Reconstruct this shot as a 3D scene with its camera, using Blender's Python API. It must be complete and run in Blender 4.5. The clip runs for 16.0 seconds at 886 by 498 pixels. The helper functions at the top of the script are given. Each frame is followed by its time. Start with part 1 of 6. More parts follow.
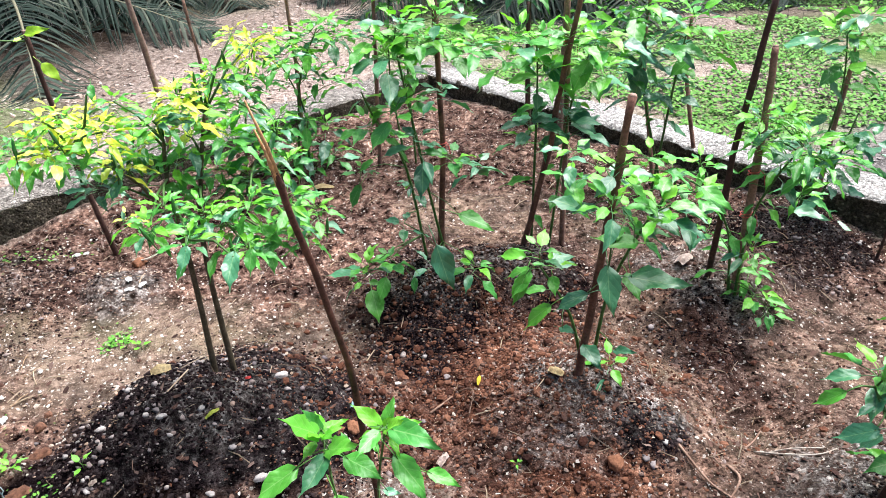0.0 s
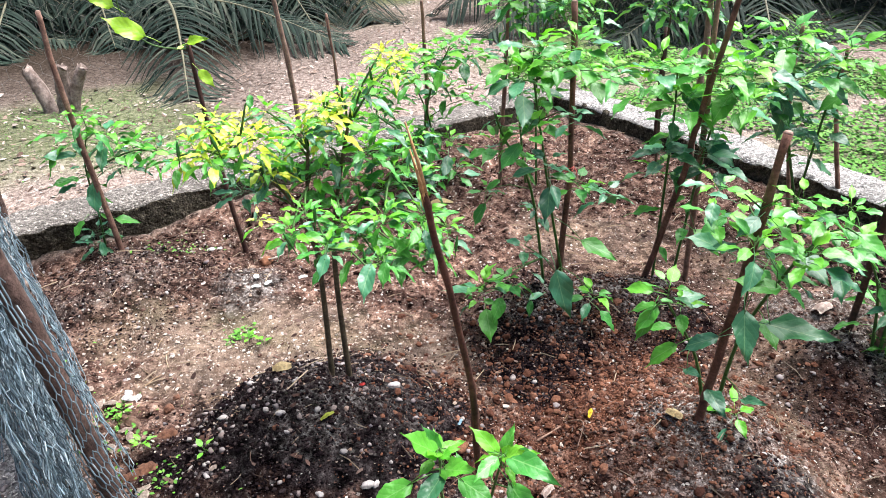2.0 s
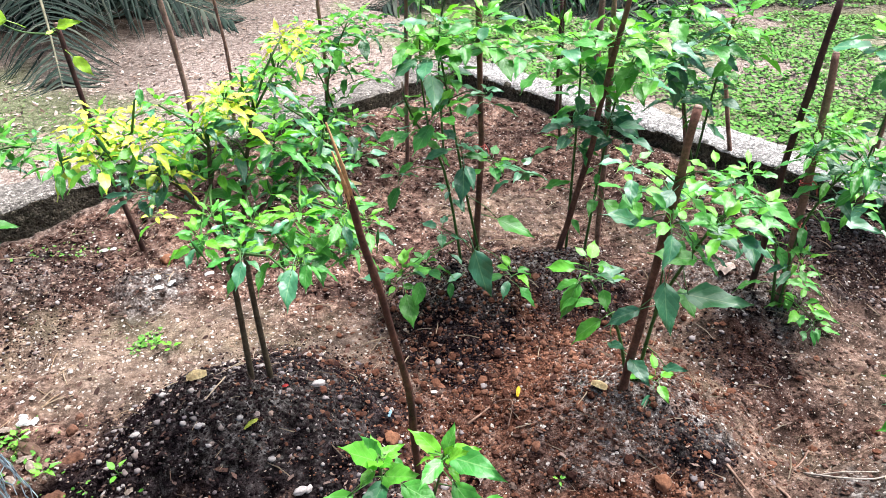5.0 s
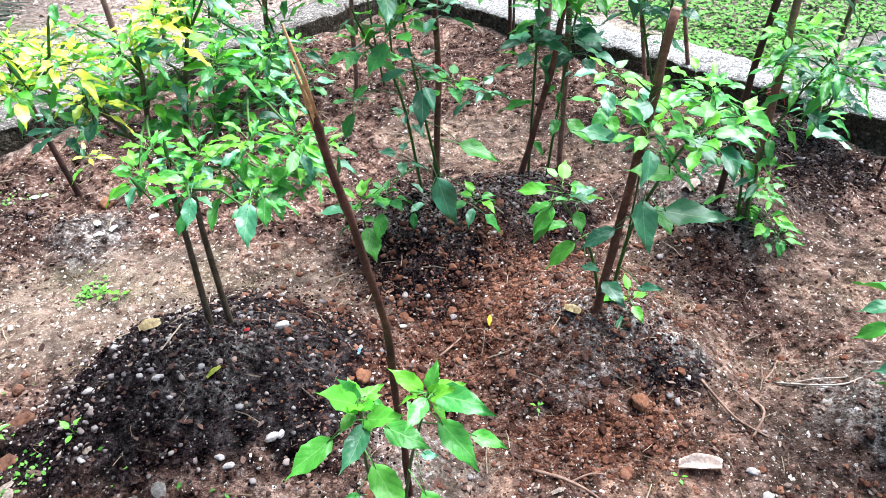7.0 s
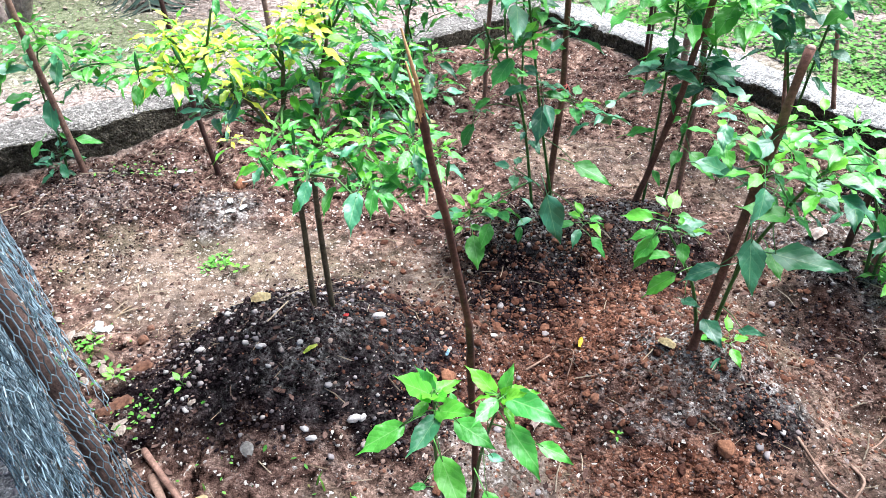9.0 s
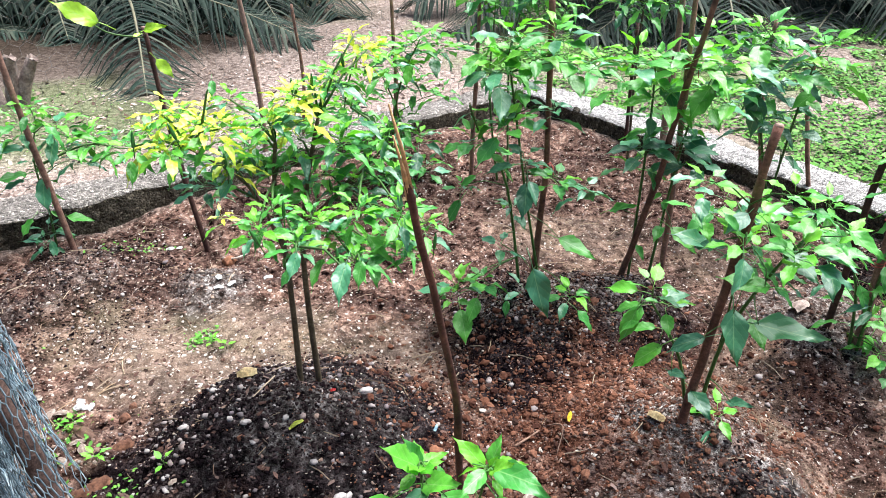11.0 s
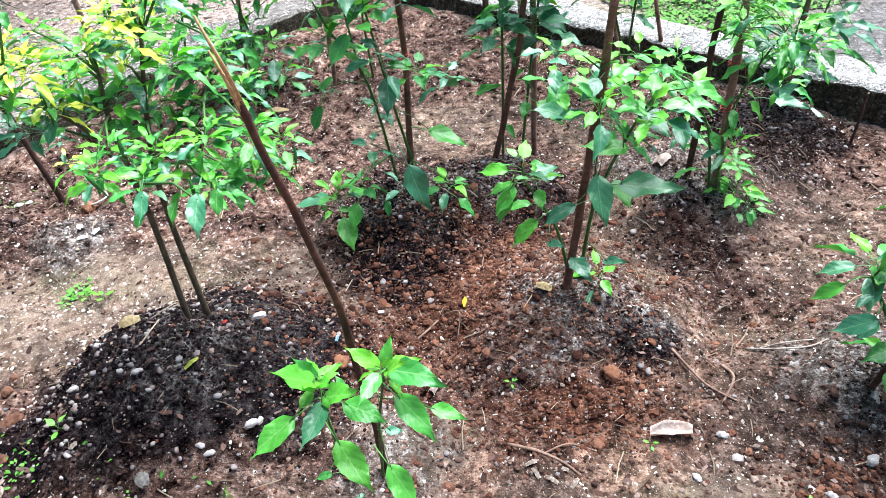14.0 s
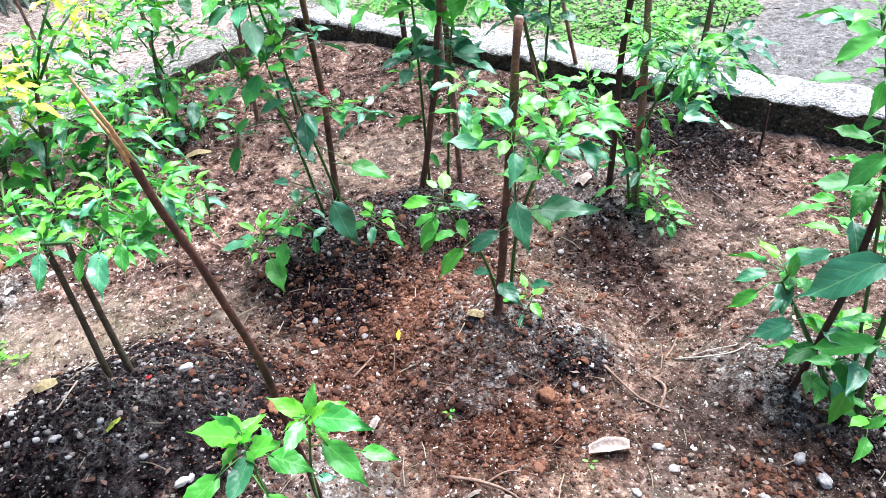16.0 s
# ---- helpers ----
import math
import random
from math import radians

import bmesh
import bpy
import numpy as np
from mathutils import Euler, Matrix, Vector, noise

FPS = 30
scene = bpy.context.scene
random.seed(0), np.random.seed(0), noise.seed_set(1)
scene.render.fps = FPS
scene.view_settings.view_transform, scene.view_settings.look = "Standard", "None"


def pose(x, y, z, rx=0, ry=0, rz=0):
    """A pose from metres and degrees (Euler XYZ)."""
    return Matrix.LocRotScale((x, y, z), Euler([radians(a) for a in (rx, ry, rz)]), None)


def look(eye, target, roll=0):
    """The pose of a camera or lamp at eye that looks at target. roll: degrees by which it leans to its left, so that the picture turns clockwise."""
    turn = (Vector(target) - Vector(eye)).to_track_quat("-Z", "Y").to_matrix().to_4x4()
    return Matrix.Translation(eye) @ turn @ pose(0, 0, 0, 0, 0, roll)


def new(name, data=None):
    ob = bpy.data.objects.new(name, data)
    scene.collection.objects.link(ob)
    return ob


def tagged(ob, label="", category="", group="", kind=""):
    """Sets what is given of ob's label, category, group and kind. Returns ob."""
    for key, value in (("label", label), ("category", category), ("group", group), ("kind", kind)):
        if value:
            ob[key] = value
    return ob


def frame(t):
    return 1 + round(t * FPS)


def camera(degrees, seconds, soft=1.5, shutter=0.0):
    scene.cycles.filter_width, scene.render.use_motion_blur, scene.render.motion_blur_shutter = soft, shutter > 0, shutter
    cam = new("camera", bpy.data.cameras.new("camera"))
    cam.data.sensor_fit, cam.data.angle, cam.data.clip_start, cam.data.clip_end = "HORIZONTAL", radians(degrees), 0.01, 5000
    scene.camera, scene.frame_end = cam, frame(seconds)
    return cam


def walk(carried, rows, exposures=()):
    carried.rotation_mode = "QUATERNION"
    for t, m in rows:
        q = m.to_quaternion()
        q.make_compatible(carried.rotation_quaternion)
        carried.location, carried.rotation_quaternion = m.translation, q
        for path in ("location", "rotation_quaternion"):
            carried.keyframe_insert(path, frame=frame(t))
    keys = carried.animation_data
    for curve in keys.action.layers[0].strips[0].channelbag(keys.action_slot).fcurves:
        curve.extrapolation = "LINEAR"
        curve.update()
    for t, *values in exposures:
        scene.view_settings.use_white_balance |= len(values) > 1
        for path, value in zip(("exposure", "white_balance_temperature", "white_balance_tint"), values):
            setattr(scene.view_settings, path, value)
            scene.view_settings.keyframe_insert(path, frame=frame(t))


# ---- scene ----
cam = camera(66.3, 16.0, soft=0.6)
PATH = [
    (0, (0.004, 0.002, 1.402), (-0.014, 1.716, 0.372), -2.0),
    (0.5, (-0.01, 0.002, 1.406), (-0.077, 1.727, 0.396), -1.7),
    (1, (-0.017, 0.004, 1.408), (-0.153, 1.732, 0.41), -2.0),
    (1.5, (-0.038, 0.005, 1.411), (-0.285, 1.73, 0.429), -1.9),
    (2, (-0.047, 0.011, 1.413), (-0.368, 1.724, 0.433), -2.2),
    (2.5, (-0.058, 0.006, 1.428), (-0.504, 1.707, 0.476), -1.2),
    (3, (-0.07, -0.01, 1.441), (-0.643, 1.685, 0.548), -1.0),
    (3.5, (-0.059, -0.015, 1.444), (-0.558, 1.706, 0.556), 0.1),
    (4, (-0.05, -0.002, 1.434), (-0.433, 1.733, 0.518), -0.2),
    (4.5, (-0.057, 0.017, 1.425), (-0.29, 1.743, 0.442), 0.4),
    (5, (-0.087, 0.071, 1.422), (-0.131, 1.768, 0.365), -1.4),
    (5.2, (-0.097, 0.086, 1.418), (-0.091, 1.786, 0.365), -1.0),
    (7.3, (-0.124, 0.142, 1.36), (-0.017, 1.711, 0.123), -1.0),
    (7.5, (-0.117, 0.137, 1.359), (-0.03, 1.706, 0.122), 0.4),
    (8, (-0.085, 0.114, 1.365), (-0.215, 1.669, 0.113), -1.8),
    (8.5, (-0.091, 0.095, 1.371), (-0.355, 1.644, 0.134), -1.6),
    (9, (-0.091, 0.098, 1.373), (-0.329, 1.696, 0.194), -1.1),
    (9.2, (-0.1, 0.095, 1.372), (-0.365, 1.694, 0.2), -1.9),
    (11.3, (-0.084, 0.075, 1.371), (-0.278, 1.811, 0.397), -0.1),
    (11.5, (-0.085, 0.099, 1.398), (-0.254, 1.823, 0.399), 0.4),
    (12, (-0.078, 0.096, 1.386), (-0.196, 1.801, 0.348), -0.5),
    (12.5, (-0.075, 0.101, 1.386), (-0.153, 1.745, 0.25), -3.6),
    (13, (-0.063, 0.096, 1.375), (-0.061, 1.723, 0.212), -3.5),
    (13.5, (-0.054, 0.095, 1.369), (-0.017, 1.696, 0.17), -4.5),
    (14, (-0.042, 0.095, 1.366), (0.039, 1.66, 0.123), -4.6),
    (14.5, (-0.042, 0.088, 1.356), (0.042, 1.604, 0.054), -5.3),
    (15, (-0.025, 0.091, 1.357), (0.089, 1.609, 0.061), -5.9),
    (15.5, (-0.007, 0.096, 1.373), (0.162, 1.64, 0.113), -5.5),
    (16, (0.002, 0.102, 1.375), (0.257, 1.686, 0.181), -5.0),
]
walk(cam, [(t, look(eye, target, roll)) for t, eye, target, roll in PATH], [(0.0, 1.22, 6100, 14), (2.0, 1.21, 6150, 15), (3.0, 1.2, 6200, 16.5), (4.5, 1.22, 6200, 17), (5.0, 1.22, 6100, 14.5), (7.5, 1.46, 5650, 10.5), (9.0, 1.46, 5650, 10.5), (11.5, 1.22, 6050, 13.5), (13.0, 1.3, 5850, 12), (14.5, 1.46, 5600, 9.5), (16.0, 1.58, 5550, 10.5)])

# ---- light ----
world = bpy.data.worlds.new("sky")
scene.world = world
world.use_nodes = True
wn = world.node_tree
sky = wn.nodes.new("ShaderNodeTexSky")
sky.sky_type, sky.sun_disc = "NISHITA", False
SUN_UP, SUN_ROUND = radians(68), radians(48)
sky.sun_elevation, sky.sun_rotation = SUN_UP, SUN_ROUND
wn.links.new(sky.outputs[0], wn.nodes["Background"].inputs[0])
wn.nodes["Background"].inputs[1].default_value = 0.05
sun = new("sun", bpy.data.lights.new("sun", "SUN"))
sun.data.energy, sun.data.angle, sun.data.color = 5.6, radians(50), (1.0, 0.96, 0.9)
toward = Vector((math.sin(SUN_ROUND) * math.cos(SUN_UP), math.cos(SUN_ROUND) * math.cos(SUN_UP), math.sin(SUN_UP)))
sun.matrix_world = look(toward * 20, (0, 0, 0))


# ---- materials ----
def nodes_of(name):
    m = bpy.data.materials.new(name)
    m.use_nodes = True
    t = m.node_tree
    return m, t.nodes, t.links, t.nodes["Principled BSDF"]


def ramp(nodes, links, fac, stops):
    r = nodes.new("ShaderNodeValToRGB")
    while len(r.color_ramp.elements) < len(stops):
        r.color_ramp.elements.new(0.5)
    for e, (p, c) in zip(r.color_ramp.elements, stops):
        e.position, e.color = p, (*c, 1)
    links.new(fac, r.inputs[0])
    return r.outputs[0]


def noise_tex(nodes, links, scale, detail=6, rough=0.6, coords="Object"):
    tc = nodes.new("ShaderNodeTexCoord")
    n = nodes.new("ShaderNodeTexNoise")
    n.inputs["Scale"].default_value, n.inputs["Detail"].default_value, n.inputs["Roughness"].default_value = scale, detail, rough
    links.new(tc.outputs[coords], n.inputs["Vector"])
    return n.outputs["Fac"]


def mixed(nodes, links, fac, a, b, how="MIX"):
    m = nodes.new("ShaderNodeMix")
    m.data_type, m.blend_type = "RGBA", how
    for sock, v in ((m.inputs[0], fac), (m.inputs[6], a), (m.inputs[7], b)):
        if isinstance(v, (int, float)):
            sock.default_value = v
        elif isinstance(v, tuple):
            sock.default_value = (*v, 1)
        else:
            links.new(v, sock)
    return m.outputs[2]


def bumped(nodes, links, shader, height, strength, distance):
    b = nodes.new("ShaderNodeBump")
    b.inputs["Strength"].default_value, b.inputs["Distance"].default_value = strength, distance
    links.new(height, b.inputs["Height"])
    links.new(b.outputs[0], shader.inputs["Normal"])


def rough_stuff(name, dark, light, scale, rough=0.9, bump=0.4, depth=0.004, fine=140.0, spec=0.3):
    """A matt surface of two tones: broad patches, and a fine grain on them."""
    m, n, l, p = nodes_of(name)
    broad = noise_tex(n, l, scale)
    grain = noise_tex(n, l, fine, 4, 0.7)
    c = ramp(n, l, broad, [(0.3, dark), (0.7, light)])
    g = ramp(n, l, grain, [(0.3, (0.55, 0.55, 0.55)), (0.7, (1.25, 1.25, 1.25))])
    l.new(mixed(n, l, 1.0, c, g, "MULTIPLY"), p.inputs["Base Color"])
    p.inputs["Roughness"].default_value = rough
    p.inputs["Specular IOR Level"].default_value = spec
    bumped(n, l, p, grain, bump, depth)
    return m


def leaf_stuff(name, shades, rough=0.4, through_light=0.13, spec=0.62):
    """Leaf: a shade of its own for each object, pale midrib and side veins, some light through it."""
    m, n, l, p = nodes_of(name)
    info = n.new("ShaderNodeObjectInfo")
    c = ramp(n, l, info.outputs["Random"], [(k / (len(shades) - 1), s) for k, s in enumerate(shades)])
    tc = n.new("ShaderNodeTexCoord")
    mp = n.new("ShaderNodeVectorMath")
    mp.operation = "ABSOLUTE"
    l.new(tc.outputs["Object"], mp.inputs[0])
    sx = n.new("ShaderNodeSeparateXYZ")
    l.new(mp.outputs[0], sx.inputs[0])
    rib = ramp(n, l, sx.outputs[0], [(0.003, (0.8, 0.8, 0.8)), (0.011, (0, 0, 0))])
    w = n.new("ShaderNodeTexWave")
    w.wave_type, w.bands_direction = "BANDS", "DIAGONAL"
    w.inputs["Scale"].default_value, w.inputs["Distortion"].default_value, w.inputs["Detail Scale"].default_value = 3.3, 1.6, 2.5
    turned = n.new("ShaderNodeVectorMath")
    turned.operation = "MULTIPLY"
    turned.inputs[1].default_value = (-1.5, 1.0, 0.0)
    l.new(mp.outputs[0], turned.inputs[0])
    l.new(turned.outputs[0], w.inputs["Vector"])
    vein = ramp(n, l, w.outputs["Fac"], [(0.93, (0, 0, 0)), (1.0, (0.3, 0.3, 0.3))])
    blotch = noise_tex(n, l, 6.0, 5, 0.6)
    g = ramp(n, l, blotch, [(0.3, (0.78, 0.84, 0.72)), (0.7, (1.15, 1.1, 1.1))])
    col = mixed(n, l, 1.0, c, g, "MULTIPLY")
    pale = mixed(n, l, 0.4, col, (0.35, 0.55, 0.22))
    col = mixed(n, l, mixed(n, l, 1.0, rib, vein, "LIGHTEN"), col, pale)
    l.new(col, p.inputs["Base Color"])
    p.inputs["Roughness"].default_value = rough
    p.inputs["Specular IOR Level"].default_value = spec
    crease = noise_tex(n, l, 9.0, 4, 0.6)
    relief = n.new("ShaderNodeMath")
    relief.operation, relief.inputs[1].default_value = "MULTIPLY_ADD", -0.22
    l.new(w.outputs["Fac"], relief.inputs[0])
    l.new(crease, relief.inputs[2])
    bumped(n, l, p, relief.outputs[0], 0.12, 0.016)
    tr = n.new("ShaderNodeBsdfTranslucent")
    warm = mixed(n, l, 1.0, col, (1.5, 1.6, 0.6), "MULTIPLY")
    l.new(warm, tr.inputs["Color"])
    mx = n.new("ShaderNodeMixShader")
    mx.inputs[0].default_value = through_light
    l.new(p.outputs[0], mx.inputs[1])
    l.new(tr.outputs[0], mx.inputs[2])
    l.new(mx.outputs[0], n["Material Output"].inputs["Surface"])
    return m


M_LEAF = leaf_stuff("chilli_leaf", [(0.028, 0.18, 0.03), (0.085, 0.35, 0.035), (0.045, 0.24, 0.042), (0.12, 0.41, 0.03), (0.06, 0.29, 0.05), (0.095, 0.37, 0.028)], spec=0.55)
M_NEW = leaf_stuff("chilli_leaf_young", [(0.13, 0.45, 0.028), (0.19, 0.52, 0.035), (0.1, 0.41, 0.028)], through_light=0.25, spec=0.5)
M_OLD = leaf_stuff("chilli_leaf_older", [(0.025, 0.14, 0.062), (0.06, 0.26, 0.125), (0.045, 0.2, 0.065), (0.035, 0.18, 0.095)], spec=0.95, rough=0.42)
M_YELLOW = leaf_stuff("chilli_leaf_yellow", [(0.55, 0.68, 0.03), (0.82, 0.8, 0.1), (0.4, 0.62, 0.03), (0.68, 0.75, 0.04)])
M_LIME = leaf_stuff("vine_leaf_lime", [(0.3, 0.55, 0.02), (0.36, 0.6, 0.03)])
M_POD = rough_stuff("unripe_pod", (0.015, 0.09, 0.015), (0.035, 0.15, 0.025), 20, 0.25, 0.05, spec=0.5)
M_STEM = rough_stuff("green_stem", (0.04, 0.1, 0.02), (0.08, 0.17, 0.04), 30, 0.6, 0.2)
M_WOODY = rough_stuff("woody_stem", (0.06, 0.045, 0.025), (0.15, 0.115, 0.07), 40, 0.85, 0.5)
M_STAKE_MID = rough_stuff("deep_brown_bark", (0.06, 0.027, 0.018), (0.23, 0.108, 0.074), 24, 0.75, 0.6, 0.003)
M_STAKE_TORN = rough_stuff("torn_stake_bark", (0.035, 0.013, 0.009), (0.13, 0.054, 0.036), 24, 0.75, 0.6, 0.003)
M_STAKE = rough_stuff("brown_bark", (0.12, 0.06, 0.042), (0.38, 0.22, 0.16), 24, 0.75, 0.6, 0.003)
M_STAKE_DARK = rough_stuff("dark_bark", (0.028, 0.013, 0.011), (0.1, 0.048, 0.037), 24, 0.7, 0.6, 0.003)
M_STAKE_PALE = rough_stuff("pale_bark", (0.2, 0.12, 0.09), (0.4, 0.27, 0.21), 24, 0.8, 0.6, 0.003)
M_SPLIT = rough_stuff("split_wood", (0.42, 0.22, 0.09), (0.62, 0.4, 0.2), 40, 0.8, 0.4, 0.002)
def island_stuff(name, shades, rough=0.9, grain=220.0, bump=0.5, spec=0.1):
    """A shade for each loose bit, with a fine grain."""
    m, n, l, p = nodes_of(name)
    g = n.new("ShaderNodeNewGeometry")
    c = ramp(n, l, g.outputs["Random Per Island"], [(k / (len(shades) - 1), s) for k, s in enumerate(shades)])
    f = noise_tex(n, l, grain, 4, 0.7)
    q = ramp(n, l, f, [(0.3, (0.6, 0.6, 0.6)), (0.7, (1.25, 1.25, 1.25))])
    l.new(mixed(n, l, 1.0, c, q, "MULTIPLY"), p.inputs["Base Color"])
    p.inputs["Roughness"].default_value = rough
    p.inputs["Specular IOR Level"].default_value = spec
    bumped(n, l, p, f, bump, 0.003)
    return m


def gritty(name, shades, rough=0.93):
    """Old concrete: stains, grit and pits."""
    m, n, l, p = nodes_of(name)
    stain, grit, pit = noise_tex(n, l, 5, 6, 0.7), noise_tex(n, l, 45, 6, 0.75), noise_tex(n, l, 160, 4, 0.7)
    a = ramp(n, l, stain, [(0.35, shades[0]), (0.65, shades[1])])
    b = ramp(n, l, grit, [(0.36, shades[2]), (0.62, shades[3])])
    c = mixed(n, l, 0.6, a, b)
    g = ramp(n, l, pit, [(0.35, (0.45, 0.45, 0.45)), (0.65, (1.3, 1.3, 1.3))])
    c = mixed(n, l, 1.0, c, g, "MULTIPLY")
    tc = n.new("ShaderNodeTexCoord")
    v = n.new("ShaderNodeTexVoronoi")
    v.inputs["Scale"].default_value = 110.0
    l.new(tc.outputs["Object"], v.inputs["Vector"])
    one = n.new("ShaderNodeSeparateColor")
    l.new(v.outputs["Color"], one.inputs[0])
    stone = ramp(n, l, one.outputs[0], [(0.0, (0.5, 0.5, 0.5)), (0.7, (1.0, 1.0, 1.0)), (0.92, (1.3, 1.3, 1.3)), (1.0, (2.4, 2.4, 2.4))])
    l.new(mixed(n, l, 1.0, c, stone, "MULTIPLY"), p.inputs["Base Color"])
    p.inputs["Roughness"].default_value = rough
    p.inputs["Specular IOR Level"].default_value = 0.1
    add = n.new("ShaderNodeMath")
    add.operation = "MULTIPLY_ADD"
    l.new(v.outputs["Distance"], add.inputs[0])
    add.inputs[1].default_value = -0.6
    l.new(grit, add.inputs[2])
    bumped(n, l, p, add.outputs[0], 1.0, 0.014)
    return m


M_KERB_PALE = gritty("pale_concrete", [(0.26, 0.245, 0.225), (0.56, 0.54, 0.5), (0.22, 0.205, 0.185), (0.66, 0.635, 0.6)])
M_KERB = gritty("weathered_concrete", [(0.13, 0.115, 0.1), (0.34, 0.31, 0.27), (0.1, 0.09, 0.08), (0.48, 0.44, 0.39)])
# mossy concrete for the kerb sides, darkened to carry their shade
M_SHADED_MOSS = gritty("shaded_mossy_concrete", [(0.012, 0.011, 0.007), (0.12, 0.1, 0.07), (0.01, 0.008, 0.005), (0.22, 0.19, 0.145)])
M_WIRE = island_stuff("galvanised_wire", [(0.13, 0.2, 0.24), (0.025, 0.04, 0.05), (0.22, 0.31, 0.35), (0.07, 0.11, 0.135), (0.34, 0.42, 0.45)], 0.45, 60, 0.1, 0.5)
M_TIN = rough_stuff("tin", (0.24, 0.225, 0.21), (0.46, 0.44, 0.41), 30, 0.34, 0.1, spec=0.7)
M_PALM = island_stuff("dry_palm_leaf", [(0.004, 0.008, 0.006), (0.016, 0.032, 0.022), (0.007, 0.015, 0.01), (0.04, 0.062, 0.044), (0.006, 0.014, 0.01), (0.075, 0.088, 0.063), (0.011, 0.023, 0.016)], 0.7, 20, 0.2, 0.1)
M_POLE = rough_stuff("fence_pole_bark", (0.035, 0.02, 0.016), (0.2, 0.125, 0.1), 30, 0.8, 0.9, 0.004)
M_TRUNK = rough_stuff("palm_bark", (0.03, 0.022, 0.018), (0.12, 0.09, 0.07), 8, 0.9, 1.0, 0.02)

# ---- shapes ----
GRID = {}


def value_noise(x, y, cell, seed):
    """Smooth noise from -1 to 1 over arrays of places."""
    if seed not in GRID:
        GRID[seed] = np.random.RandomState(seed).uniform(-1, 1, (256, 256))
    g = GRID[seed]
    u, v = x / cell, y / cell
    i, j = np.floor(u).astype(int), np.floor(v).astype(int)
    a, b = u - i, v - j
    a, b = a * a * (3 - 2 * a), b * b * (3 - 2 * b)
    i0, i1, j0, j1 = i % 256, (i + 1) % 256, j % 256, (j + 1) % 256
    return (g[i0, j0] * (1 - a) + g[i1, j0] * a) * (1 - b) + (g[i0, j1] * (1 - a) + g[i1, j1] * a) * b


# the bed's own axes: along the back kerb, and away from the eye
ALONG, OUT = np.array((0.7193, 0.6947)), np.array((-0.6947, 0.7193))
LEFT_IN, RIGHT_IN, BACK_IN, KERB_W, KERB_H = -0.15, 2.87, 3.11, 0.25, 0.15


def bed(u, v):
    """The place of the bed's own co-ordinates."""
    p = u * ALONG + v * OUT
    return float(p[0]), float(p[1])


# x, y, radius, height, dark compost with painted shade, ash
MOUNDS = [
    (-0.62, 1.30, 0.50, 0.22, 1.0, 0.33), (-0.05, 2.02, 0.34, 0.14, 0.75, 0.8), (0.36, 1.42, 0.42, 0.13, 0.22, 0.85),
    (0.88, 1.98, 0.42, 0.14, 0.2, 0.6), (0.25, 2.12, 0.30, 0.09, 0.2, 0.6), (-1.68, 2.02, 0.42, 0.10, 0.5, 0.3),
    (-1.20, 2.05, 0.25, 0.07, 0.3, 0.6), (1.05, 1.08, 0.40, 0.12, 0.4, 0.9), (-0.17, 1.06, 0.25, 0.06, 0.3, 0.7),
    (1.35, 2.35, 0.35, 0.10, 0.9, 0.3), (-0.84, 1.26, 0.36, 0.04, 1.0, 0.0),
    # low compost spreads; the shade of the mounds' near faces is coloured in here
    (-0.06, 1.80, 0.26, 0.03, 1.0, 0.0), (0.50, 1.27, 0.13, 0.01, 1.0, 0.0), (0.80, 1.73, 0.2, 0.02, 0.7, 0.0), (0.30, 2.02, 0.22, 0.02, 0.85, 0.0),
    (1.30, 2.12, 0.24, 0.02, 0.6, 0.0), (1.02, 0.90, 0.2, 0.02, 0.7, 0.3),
]


def swell(x, y):
    z = np.zeros_like(x)
    for a, b, r, k, _, _ in MOUNDS:
        d = np.clip(1 - ((x - a) ** 2 + (y - b) ** 2) / r**2, 0, 1)
        z = z + k * d**2
    return z


FIRM = [(-1.0, 1.72, 0.75, 0.27, 1.0), (1.25, 1.6, 0.35, 0.6, 0.35), (0.3, 0.85, 0.75, 0.2, 0.35), (0.75, 1.2, 0.25, 0.3, 0.4), (-0.06, 1.08, 0.2, 0.14, 0.6), (-0.35, 0.9, 0.22, 0.1, 0.7), (0.12, 2.6, 0.4, 0.3, 0.55), (0.62, 1.72, 0.14, 0.3, 0.6), (-0.42, 1.8, 0.28, 0.22, 0.5), (0.7, 2.45, 0.25, 0.2, 0.5), (0.58, 0.84, 0.17, 0.1, 0.9)]


def trodden(x, y):
    """Where the soil is trodden firm and pale, 0 to 1."""
    f = np.zeros_like(x)
    for k, (a, b, p, q, w) in enumerate(FIRM):
        f = np.maximum(f, w * np.clip(1.9 * (1.1 - np.hypot((x - a) / p, (y - b) / q)) + 0.5 * value_noise(x, y, 0.2, 7 + k) + 0.3 * value_noise(x, y, 0.06, 30 + k), 0, 1))
    return f


